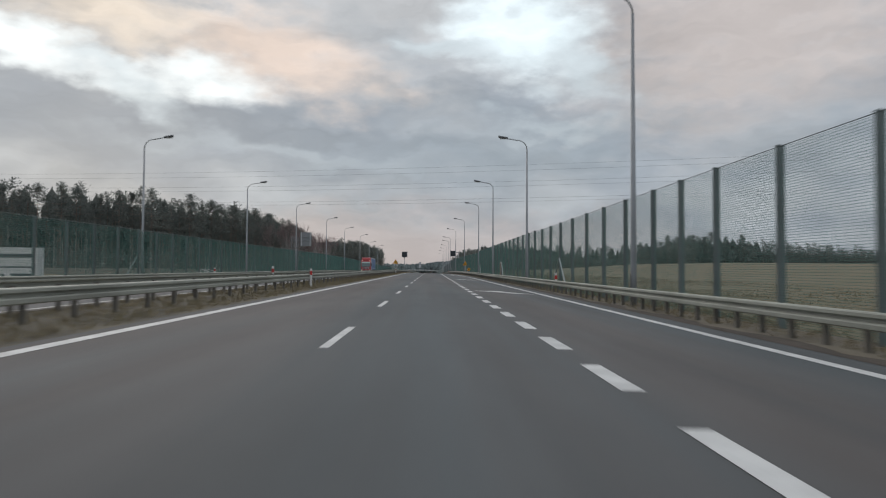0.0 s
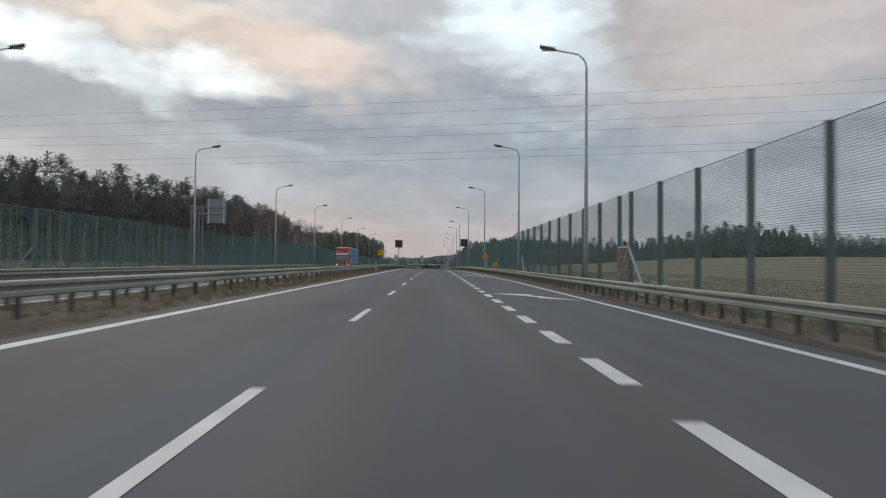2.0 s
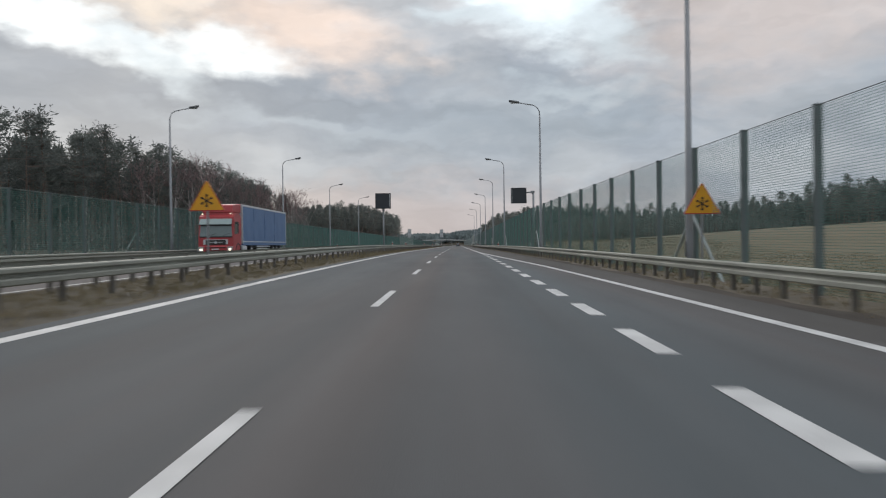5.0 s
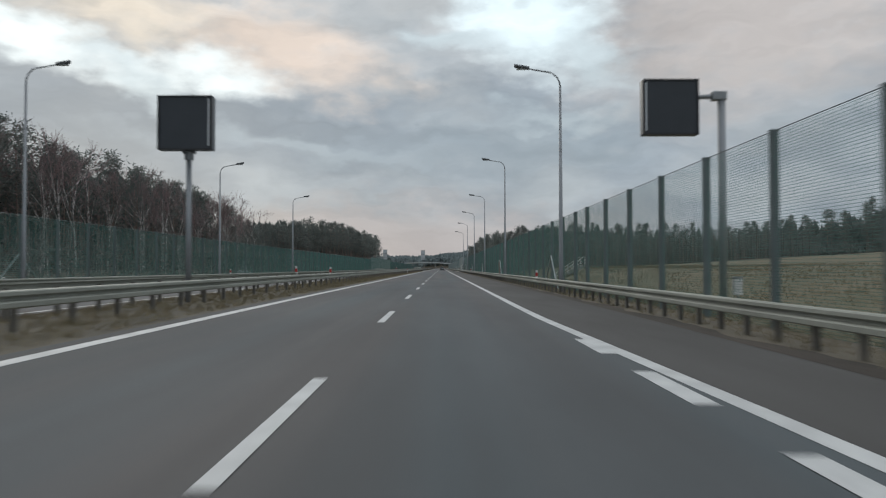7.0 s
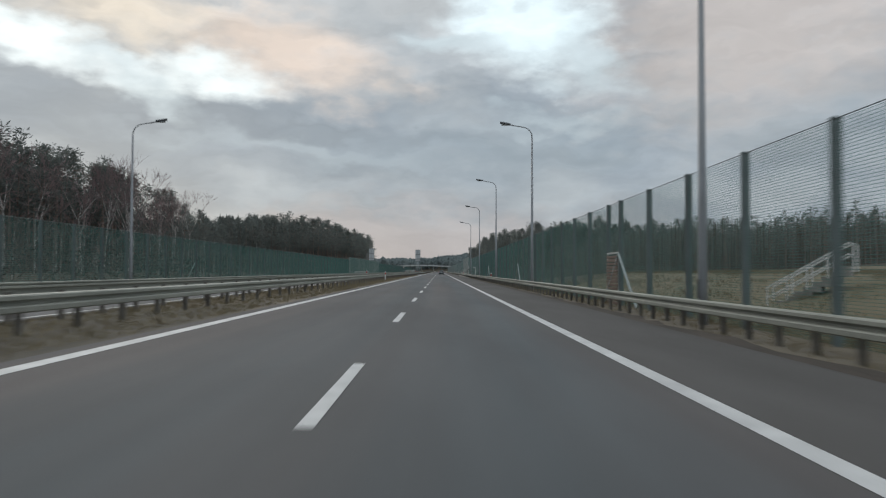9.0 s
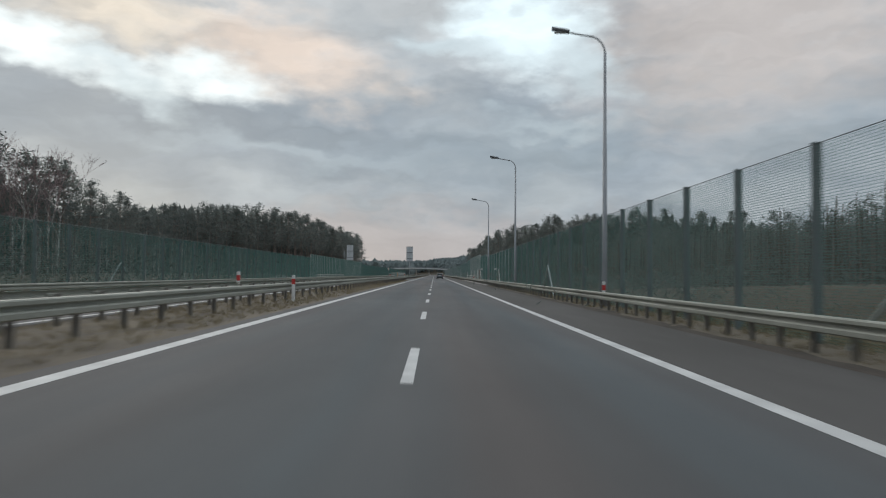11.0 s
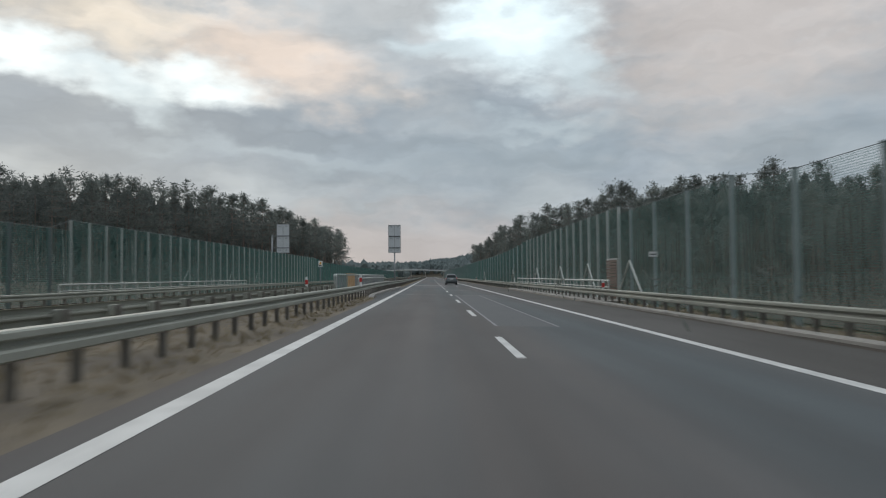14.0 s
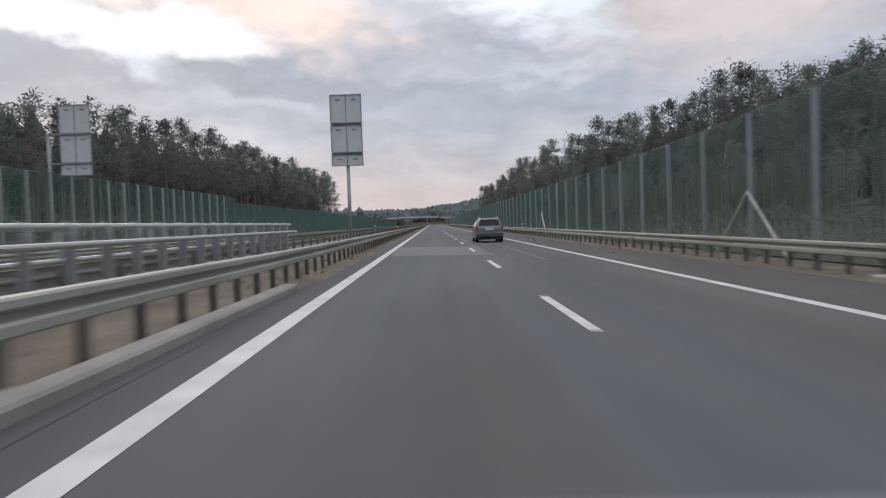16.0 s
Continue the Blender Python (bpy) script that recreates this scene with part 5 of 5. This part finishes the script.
def pine(h, seed, sprays, low=0.45, wide=1.0, fat=1.0, limbs=True):
    """Trunk and crown of a Scots pine: bare reddish stem, irregular layered crown."""
    r = random.Random(seed)
    tv, tf, cv, cf = [], [], [], []
    top, lean = Vector((r.uniform(-0.4, 0.4), r.uniform(-0.4, 0.4), h)), r.uniform(-0.3, 0.3)
    pts = [Vector((lean * math.sin(3 * k / 6), lean * math.cos(2 * k / 6) - lean, 0)) + top * (k / 6) for k in range(7)]
    for k in range(6) if limbs else ():
        limb(tv, tf, pts[k] - Vector((0, 0, 0.4 if k == 0 else 0)), pts[k + 1], 0.16 * (1 - 0.14 * k), 0.16 * (1 - 0.14 * (k + 1)), 6)
    if not limbs:
        limb(tv, tf, pts[0] - Vector((0, 0, 0.4)), pts[5], 0.17, 0.05, 4)
    levels = 11
    for k in range(levels):
        t = low + (1 - low) * (k + r.uniform(0, 0.7)) / levels
        c = top * t
        u = (t - low) / (1 - low)
        span = wide * (0.22 + 2.2 * (1 - u) ** 0.62 * min(1, 0.55 + 1.6 * u)) * r.uniform(0.7, 1.15)
        loose = 0.16 + 0.24 * (1 - u)
        for j in range(r.randint(5, 6)):
            a = r.uniform(0, 6.28)
            reach = span * r.uniform(0.55, 1.1)
            tip = c + Vector((math.cos(a) * reach, math.sin(a) * reach, r.uniform(-0.1, 0.6)))
            if limbs and j < 4:
                limb(tv, tf, c, tip, 0.05, 0.015, 3)
            clumps = [(c + (tip - c) * r.uniform(0.3, 1.05) + Vector((r.gauss(0, loose), r.gauss(0, loose), r.gauss(0.1, 0.25)))) for q in range(2)]
            for i in range(max(3, int(sprays * 0.66))):
                p = clumps[i % 2] + Vector((r.gauss(0, 0.42), r.gauss(0, 0.42), r.gauss(0.0, 0.22)))
                card(cv, cf, p, Vector((r.gauss(0, 1), r.gauss(0, 1), r.uniform(-0.2, 1.0))), r.uniform(0.28, 0.6) * fat, r.uniform(0.04, 0.08) * fat, r)
    for i in range(int(sprays * 1.8)):
        q = r.random()
        card(cv, cf, top - Vector((r.gauss(0, 0.05 + 0.5 * q), r.gauss(0, 0.05 + 0.5 * q), 2.8 * q - 0.1)), Vector((r.gauss(0, 0.6), r.gauss(0, 0.6), 0.9)), 0.55 * min(fat, 1.5), 0.07 * min(fat, 1.5), r)
    return raw_mesh("trunk", tv, tf, M_BARK), raw_mesh("crown", cv, cf, M_PINE)


def birch(h, seed):
    """A bare birch: white forked stem, rising limbs and a haze of fine reddish twigs."""
    r = random.Random(seed)
    tv, tf, cv, cf = [], [], [], []

    def grow(a, d, length, rad, depth):
        b = a + d * length
        v, f = (tv, tf) if depth < 2 else (cv, cf)
        limb(v, f, a, b, rad, rad * 0.6, 5 if depth < 1 else 3)
        if depth >= 4:
            return
        for k in range(5 if depth == 0 else 4 if depth == 3 else 3):
            e = (d + Vector((r.gauss(0, 0.42), r.gauss(0, 0.42), r.uniform(0.0, 0.35)))).normalized()
            grow(a + (b - a) * r.uniform(0.55, 1.0), e, length * r.uniform(0.5, 0.72), max(0.016, rad * 0.5), depth + 1)
    grow(Vector((0, 0, -0.4)), Vector((r.uniform(-0.06, 0.06), r.uniform(-0.06, 0.06), 1)), h * 0.5, 0.11, 0)
    return raw_mesh("trunk", tv, tf, M_BIRCH), raw_mesh("crown", cv, cf, M_TWIG)


PINES = [pine(h, 11 + i, 39, lo, w * 1.45, 1.15) for i, (h, lo, w) in enumerate(((17.5, 0.45, 1.0), (18.6, 0.5, 1.1), (16.8, 0.40, 0.95), (18.2, 0.45, 1.2), (17.2, 0.36, 0.9), (19.2, 0.5, 1.0)))]
BIRCHES = [birch(h, 31 + i) for i, h in enumerate((16.5, 18, 14.5, 17))]


def tree(kind, x, y, s, side):
    pick = PINES if kind == "pine" else BIRCHES
    trunk, crown = pick[rng.randrange(len(pick))]
    lab = "tall Scots pine with bare reddish trunk at the forest edge" if kind == "pine" else "bare winter birch with white stem at the forest edge"
    t = thing(kind + "_tree", lab, "tree", pose(x, y, ground_z(x, y), 0, 0, rng.uniform(0, 360)) @ Matrix.Diagonal((s, s, s, 1)), "forest edge trees " + side)
    put("trunk", trunk, t, Matrix())
    put("crown", crown, t, Matrix())


SIMPLE = [pine(h, 51 + i, 9, lo, 1.45, 1.65, False) for i, (h, lo) in enumerate(((17.4, 0.42), (18.4, 0.45), (16.6, 0.4)))]
YOUNG = [pine(h, 61 + i, 6, lo, 1.5, 1.9, False) for i, (h, lo) in enumerate(((17, 0.3), (18.5, 0.4), (15.5, 0.35)))]
COARSE = [pine(h, 71 + i, 3, lo, 1.35, 2.8, False) for i, (h, lo) in enumerate(((17, 0.4), (18.5, 0.45), (16, 0.35)))]


def simple_tree(x, y, s, dest, pick):
    trunk, crown = pick[rng.randrange(3)]
    a = rng.uniform(0, 6.28)
    ca, sa, z = math.cos(a) * s, math.sin(a) * s, ground_z(x, y)
    for key, me in (("trunk", trunk), ("crown", crown)):
        v, f = dest[key]
        n = len(v)
        v += [(x + p[0] * ca - p[1] * sa, y + p[0] * sa + p[1] * ca, z + p[2] * s) for p in MESHPTS[me.name]]
        f += [tuple(i + n for i in q) for q in MESHFACES[me.name]]


MESHPTS = {me.name: [tuple(v.co) for v in me.vertices] for pair in SIMPLE + YOUNG + COARSE for me in pair}
MESHFACES = {me.name: [tuple(p.vertices) for p in me.polygons] for pair in SIMPLE + YOUNG + COARSE for me in pair}


def plant_woods(name, label, spots, crowns=None):
    dest = {"trunk": [[], []], "crown": [[], []]}
    for x, y, s, pick in spots:
        simple_tree(x, y, s, dest, pick)
    w = thing(name, label, "forest", kind="stuff")
    for key, mat in (("trunk", M_BARK), ("crown", crowns or M_PINE)):
        ob = new("stems" if key == "trunk" else "foliage", raw_mesh(name + "_" + key, dest[key][0], dest[key][1], mat))
        ob.parent = w
        tagged(ob, kind="stuff")


def lump(h, seed, low, wide, sprays=0, taper=0.6):
    """A tree deep in the forest, seen only through the ones in front: trunk and a ragged tapering crown."""
    r = random.Random(seed)
    tv, tf, cv, cf = [], [], [], []
    limb(tv, tf, Vector((0, 0, -0.4)), Vector((0, 0, h * 0.9)), 0.17, 0.05, 4)
    rows, sides = 7, 8
    for k in range(rows):
        u = k / (rows - 1)
        rad = wide * (1.0 - u) ** taper * (0.5 if k == 0 else 1.0) + 0.2
        for j in range(sides):
            a = 2 * math.pi * (j + 0.5 * (k % 2)) / sides
            q = rad * r.uniform(0.55, 1.35)
            cv.append((math.cos(a) * q, math.sin(a) * q, h * (low + (1 - low) * u) + r.gauss(0, 0.5)))
    for k in range(rows - 1):
        for j in range(sides):
            i = (j + 1) % sides
            cf.append((k * sides + j, k * sides + i, (k + 1) * sides + i, (k + 1) * sides + j))
    for k in range(sprays):
        u = r.random() ** 0.7
        a, q = r.uniform(0, 6.28), wide * (1.0 - u) ** 0.7 * r.uniform(0.7, 1.3)
        card(cv, cf, Vector((math.cos(a) * q, math.sin(a) * q, h * (low + (1 - low) * u))), Vector((math.cos(a), math.sin(a), r.uniform(0.0, 1.4))), r.uniform(0.5, 1.3), r.uniform(0.06, 0.12), r)
    return raw_mesh("trunk", tv, tf, M_BARK), raw_mesh("crown", cv, cf, M_PINE)


DEEP = [lump(h, 91 + i, lo, 2.4, 36) for i, (h, lo) in enumerate(((16.4, 0.35), (17.2, 0.4), (15.6, 0.3)))]
THICKET = [lump(h, 95 + i, 0.02, 2.6) for i, h in enumerate((13.0, 11.0, 14.0))]
for pair in DEEP + THICKET:
    for me in pair:
        MESHPTS[me.name] = [tuple(v.co) for v in me.vertices]
        MESHFACES[me.name] = [tuple(p.vertices) for p in me.polygons]


def edge_left(y):
    return lerp_table(y, [(100, -112), (190, -102), (230, -78), (270, -64), (370, -62), (450, -70), (540, -78), (590, -69), (700, -60), (900, -55)])


def tall_left(y):
    return lerp_table(y, [(100, 0.92), (190, 1.0), (220, 1.07), (300, 1.08), (380, 1.1), (425, 1.1), (455, 1.08), (474, 0.95), (505, 0.84), (535, 0.9), (560, 1.02), (600, 1.2), (640, 1.32), (900, 1.32)])


def stems(name, label, spots, tall, rad, mat):
    """Bare straight stems standing close together, one object."""
    v, f = [], []
    for x, y in spots:
        z, h = ground_z(x, y), tall * rng.uniform(0.8, 1.1)
        limb(v, f, Vector((x, y, z - 0.3)), Vector((x + rng.gauss(0, 0.02 * h), y + rng.gauss(0, 0.02 * h), z + h)), rad * rng.uniform(0.7, 1.3), rad * 0.4, 4)
    tagged(new(name, raw_mesh(name, v, f, mat)), label, "tree trunks", kind="stuff")


def undergrowth(name, label, spots, mat, tall, count=34, size=1.0, spread=2.2):
    """Dense brush between the stems: many ragged sprays, one object."""
    v, f = [], []
    for x, y in spots:
        z = ground_z(x, y)
        for k in range(count):
            p = Vector((x + rng.gauss(0, spread), y + rng.gauss(0, spread), z + tall * rng.random() ** 1.4))
            card(v, f, p, Vector((rng.gauss(0, 0.8), rng.gauss(0, 0.8), rng.uniform(0.2, 1.2))), size * rng.uniform(0.9, 2.0), size * rng.uniform(0.07, 0.17), rng)
    tagged(new(name, raw_mesh(name, v, f, mat)), label, "undergrowth", kind="stuff")


RIGHT_EDGE = [(620, 400), (520, 287), (443, 195), (392, 135), (455, 146), (535, 138), (552, 92), (545, 62), (572, 43), (630, 33), (820, 29), (1000, 27)]


def along(line, d):
    """A point at distance d along a polyline of (y, x), with its inward normal."""
    for (ya, xa), (yb, xb) in zip(line, line[1:]):
        q = math.hypot(yb - ya, xb - xa)
        if d <= q:
            u = d / q
            return xa + (xb - xa) * u, ya + (yb - ya) * u
        d -= q
    return None


# forest on the far side of the oncoming carriageway
spots, brush, brush_b, near, near_p, fine_b, deep = [], [], [], [], [], [], []
y = 100.0
while y < 905:
    x = edge_left(y)
    bir = 285 < y < 450
    if bir and rng.random() < 0.8:
        tree("birch", x + rng.uniform(0, 14), y + rng.uniform(-2, 2), rng.uniform(1.05, 1.32), "left")
    if not bir or rng.random() < 0.7:
        tree("pine", x - rng.uniform(0.5, 4) - (4 if bir else 0), y + rng.uniform(-1.5, 1.5), rng.uniform(1.08, 1.2) * tall_left(y), "left")
    for k in range(5):
        spots.append((x - 5 - 5.5 * k + rng.uniform(-2.5, 2.5), y + rng.uniform(-2.5, 2.5), rng.uniform(1.15, 1.25) * tall_left(y), SIMPLE if k < 2 else DEEP))
    for k in range(8):
        spots.append((x - 17 - 4.0 * k + rng.uniform(-2, 2), y + rng.uniform(-3, 3), rng.uniform(0.75, 1.05) * tall_left(y), THICKET if k % 4 else DEEP))
    for k in range(6):
        (brush_b if bir and k < 3 else fine_b if k < 2 else brush).append((x - 2 - 5.0 * k + rng.uniform(-2, 2), y + rng.uniform(-2, 2)))
    for k in range(34):
        deep.append((x - 3 - 62 * rng.random(), y + rng.uniform(-3.2, 3.2)))
    for k in range(8):
        (near if 285 < y < 450 else near_p).append((-25 - (abs(x) - 25) * (k + rng.random()) / 8, y + rng.uniform(-2, 2)))
    y += 4.8 if y < 450 else 6.0 if y < 600 else 9.0
plant_woods("pine_forest", "dense dark pine forest behind the far fence", spots)
undergrowth("undergrowth", "dark tangled undergrowth deep between the pine stems", brush, M_PINE, 13.0, 24, 0.9)
undergrowth("undergrowth", "dark young growth between the front pine stems", fine_b, M_PINE, 11.0, 80, 0.45)
undergrowth("undergrowth", "reddish-brown leafless brush under the birches", brush_b, M_TWIG, 17.0, 110, 0.6)
stems("pine_stems", "straight reddish-grey pine stems deep in the forest", deep, 13.0, 0.15, M_BARK)
undergrowth("undergrowth", "low brown thicket between fence and forest", near, M_BRUSH, 3.4, 40, 0.4)
spots = [(-26 - (abs(edge_left(q)) - 24) * rng.random() ** 0.8, q) for q in (rng.uniform(95, 560) for k in range(420))]
stems("sapling_stems", "thin pale stems of young trees beyond the far fence", spots, 6.5, 0.055, M_BIRCH)
undergrowth("undergrowth", "low dark young pines between far fence and forest", near_p, M_PINE, 3.6, 50, 0.4)
brush, near, fine_b, deep, spots_m = [], [], [], [], []
# forest beyond the field and along the right side
spots, d = [], 0.0
while True:
    p = along(RIGHT_EDGE, d)
    if p is None:
        break
    x, y = p
    far = x > 190
    if not far and y < 900:
        tree("pine", x + rng.uniform(-1.5, 2.5), y + rng.uniform(-2, 2), rng.uniform(1.0, 1.22) * (0.92 if x > 66 else 1.0), "right")
    for k in range(0 if far else 1, 6):
        spots.append((x + (2.0 + 5.5 * k) * (1 if x < 60 else 0.7) + rng.uniform(-2, 2), y + (5.5 * k if x > 60 else 0) + rng.uniform(-2, 2), rng.uniform(1.0, 1.2) * (0.90 if x > 66 else 1.0), SIMPLE if k < 2 and x < 140 else COARSE if far and k < 2 else DEEP if k < 4 and x < 190 else THICKET))
    for k in range(4):
        spots.append((x + (16.0 + 4.0 * k) * (1 if x < 60 else 0.7) + rng.uniform(-2, 2), y + (14 + 4.0 * k if x > 60 else 0) + rng.uniform(-2, 2), rng.uniform(0.7, 0.85) * (0.92 if x > 66 else 1.0), THICKET))
    for k in range(6):
        (fine_b if x < 100 and k < 3 else brush).append((x + (2.0 + 4.5 * k) * (1 if x < 60 else 0.7), y + (4.5 * k if x > 60 else 0)))
    if x < 95 and 430 < y < 900:
        for k in range(5):
            near.append((15 + (x - 15) * (k + rng.random()) / 5, y + rng.uniform(-3, 3)))
    d += 5.0 if x > 100 else 3.4 if y < 640 else 6.5
for k in range(520):
    near.append((9.8 + 36 * rng.random() ** 1.4, rng.uniform(342, 520)))
for k in range(330):
    x = 30 + 46 * rng.random() ** 1.2
    y = 342 + 0.2 * (x - 30) + 62 * rng.random()
    spots.append((x, y, rng.uniform(0.33, 0.38) if x < 40 else rng.uniform(0.38, 0.43), YOUNG))
    fine_b.append((x + rng.uniform(-2, 2), y + rng.uniform(0, 5)))
    for q in range(3):
        deep.append((x + rng.uniform(-3, 3), y + rng.uniform(-3, 3)))
for k in range(460):
    x = 27 + 110 * rng.random() ** 1.3
    y = 404 + 0.18 * (x - 27) + (100 if x > 60 else 210) * rng.random() ** 1.3
    spots.append((x, y, rng.uniform(0.40, 0.46), YOUNG))
    spots.append((x + rng.uniform(4, 9), y + rng.uniform(6, 16), rng.uniform(0.36, 0.42), YOUNG if x < 70 else DEEP if k % 2 else THICKET))
    fine_b.append((x + rng.uniform(-2, 2), y + rng.uniform(0, 6)))
for k in range(2600):
    x = 20 + 90 * rng.random() ** 1.2
    deep.append((x, 402 + 0.18 * (x - 20) + (130 if x > 60 else 300) * rng.random()))
plant_woods("pine_forest", "dense dark pine forest behind the field and fence", spots)
undergrowth("undergrowth", "dark tangled undergrowth along the forest edge", brush, M_PINE, 9.0, 24)
undergrowth("undergrowth", "dark needled thicket between the young pines", fine_b, M_PINE, 6.0, 50, 0.36)
stems("pine_stems", "thin straight stems of a dense young pine plantation", deep, 6.2, 0.07, M_STEM)
undergrowth("undergrowth", "young dark pine thicket just behind the fence", near, M_PINE, 1.8, 40, 0.3)
for k in range(165):
    u = rng.random()
    y = 516 + 52 * u
    x = 62 - 20 * u + 16 * rng.random() ** 1.5
    s = 0.66 + 0.32 * u
    if k % 3 == 0:
        tree("pine", x - 2, y, s * rng.uniform(0.95, 1.08), "right")
    spots_m.append((x + rng.uniform(0, 6), y + rng.uniform(0, 5), s * (rng.uniform(0.95, 1.04) if k % 3 == 1 else rng.uniform(0.82, 0.95)), SIMPLE if k % 3 == 1 else DEEP))
for k in range(330):
    y = 540 + 240 * rng.random() ** 1.3
    x = lerp_table(y, [(540, 50), (572, 40), (630, 31), (820, 28)]) + 26 * rng.random() ** 1.2
    spots_m.append((x, y, rng.uniform(0.84, 1.0), SIMPLE if k % 2 else DEEP))
plant_woods("pine_forest", "taller dark pines behind the young plantation", spots_m)
# slender young pines close behind the fence
for k in range(80):
    y = 404 + 2.5 * k + rng.uniform(-1.5, 1.5)
    x = 21 + 22 * rng.random() ** 1.2
    tree("pine", x, y, rng.uniform(0.36, 0.43), "fence side")
# woods on the far hill
FARW = ([lump(h, 105 + i, 0.02, 3.0, 0, 0.38) for i, h in enumerate((13.6, 14.2, 13.0))], [lump(h, 101 + i, 0.05, 3.4, 10, 0.3) for i, h in enumerate((14.0, 13.2, 14.6))])
for pair in FARW[0] + FARW[1]:
    for me in pair:
        MESHPTS[me.name] = [tuple(v.co) for v in me.vertices]
        MESHFACES[me.name] = [tuple(p.vertices) for p in me.polygons]
spots = []
for k in range(1300):
    x = rng.uniform(-150, 170)
    if abs(x + 7) < 16 and k % 3:
        continue
    spots.append((x, rng.uniform(1470, 1540) if abs(x + 7) < 24 else rng.uniform(1335, 1530), rng.uniform(1.12, 1.28), FARW[k % 2]))
for k in range(220):
    spots.append((rng.uniform(-420, -60), rng.uniform(1080, 1220) if k % 2 else rng.uniform(1400, 1500), rng.uniform(0.95, 1.25), FARW[k % 2]))
for k in range(120):
    spots.append((rng.uniform(60, 330), rng.uniform(1000, 1200), rng.uniform(0.95, 1.25), FARW[k % 2]))
plant_woods("far_woods", "distant dark woods across the horizon", spots, M_HAZE_CANOPY)


# ---------------------------------------------------------------- dry grass on the verges
def tufts(name, label, spots, mat):
    v, f = [], []
    for x, y, h in spots:
        z = road_z(x, y) + 0.005
        for k in range(6):
            a = rng.uniform(0, 6.28)
            w = 0.004 + 0.006 * rng.random()
            lx, ly = math.cos(a) * h * rng.uniform(0.2, 0.9), math.sin(a) * h * rng.uniform(0.2, 0.9)
            n = len(v)
            px, py = x + rng.gauss(0, 0.06), y + rng.gauss(0, 0.06)
            v += [(px - w, py, z), (px + w, py, z), (px + lx, py + ly, z + h * rng.uniform(0.5, 1.0))]
            f.append((n, n + 1, n + 2))
    tagged(new(name, raw_mesh(name, v, f, mat)), label, "grass", kind="stuff")


spots = [(rng.uniform(-7.8, -4.45), rng.uniform(-10, 450), rng.uniform(0.05, 0.2)) for k in range(16000)]
spots += [(rng.uniform(-7.8, -4.6), rng.uniform(486, 700), rng.uniform(0.05, 0.2)) for k in range(3000)]
tufts("dry_grass", "short straw-coloured dead grass on the median soil", spots, M_STRAW)
spots = []
for k in range(9000):
    y = rng.uniform(-10, 445)
    spots.append((pave_right(y) + 0.48 + 1.9 * rng.random() ** 0.8, y, rng.uniform(0.05, 0.22)))
tufts("dry_grass", "short straw-coloured dead grass along the right guardrail", spots, M_STRAW)


def tall_grass(name, label, spots, mat):
    """Bent blades of uncut grass on the bank, one object."""
    v, f = [], []
    for x, y, h in spots:
        z = ground_z(x, y) + 0.01
        for k in range(7):
            a = rng.uniform(0, 6.28)
            w, lean = 0.008 + 0.010 * rng.random(), h * rng.uniform(0.1, 0.6)
            px, py, hh = x + rng.gauss(0, 0.4), y + rng.gauss(0, 0.5), h * rng.uniform(0.6, 1.1)
            lx, ly = math.cos(a) * lean, math.sin(a) * lean
            n = len(v)
            v += [(px - w, py, z), (px + w, py, z), (px + lx * 0.35 + w, py + ly * 0.35, z + hh * 0.6), (px + lx * 0.35 - w, py + ly * 0.35, z + hh * 0.6), (px + lx, py + ly, z + hh)]
            f += [(n, n + 1, n + 2, n + 3), (n + 3, n + 2, n + 4)]
    tagged(new(name, raw_mesh(name, v, f, mat)), label, "grass", kind="stuff")


spots = []
for k in range(15000):
    y = rng.uniform(20, 345)
    x = fence_right(y) + 0.3 + 26 * rng.random() ** 1.6
    if noise.noise((x * 0.12, y * 0.05, 4)) > -0.5:
        spots.append((x, y, rng.uniform(0.10, 0.24) * (1.1 if 225 < y else 0.6)))
tall_grass("bank_grass", "uncut olive-brown grass on the bank behind the fence", spots, M_OLIVE)
spots = [(rng.uniform(-7.8, -4.45), rng.uniform(-10, 320), rng.uniform(0.05, 0.22)) for k in range(9000)]
tufts("dry_grass", "short olive-brown grass on the dark median soil", spots, M_OLIVE)
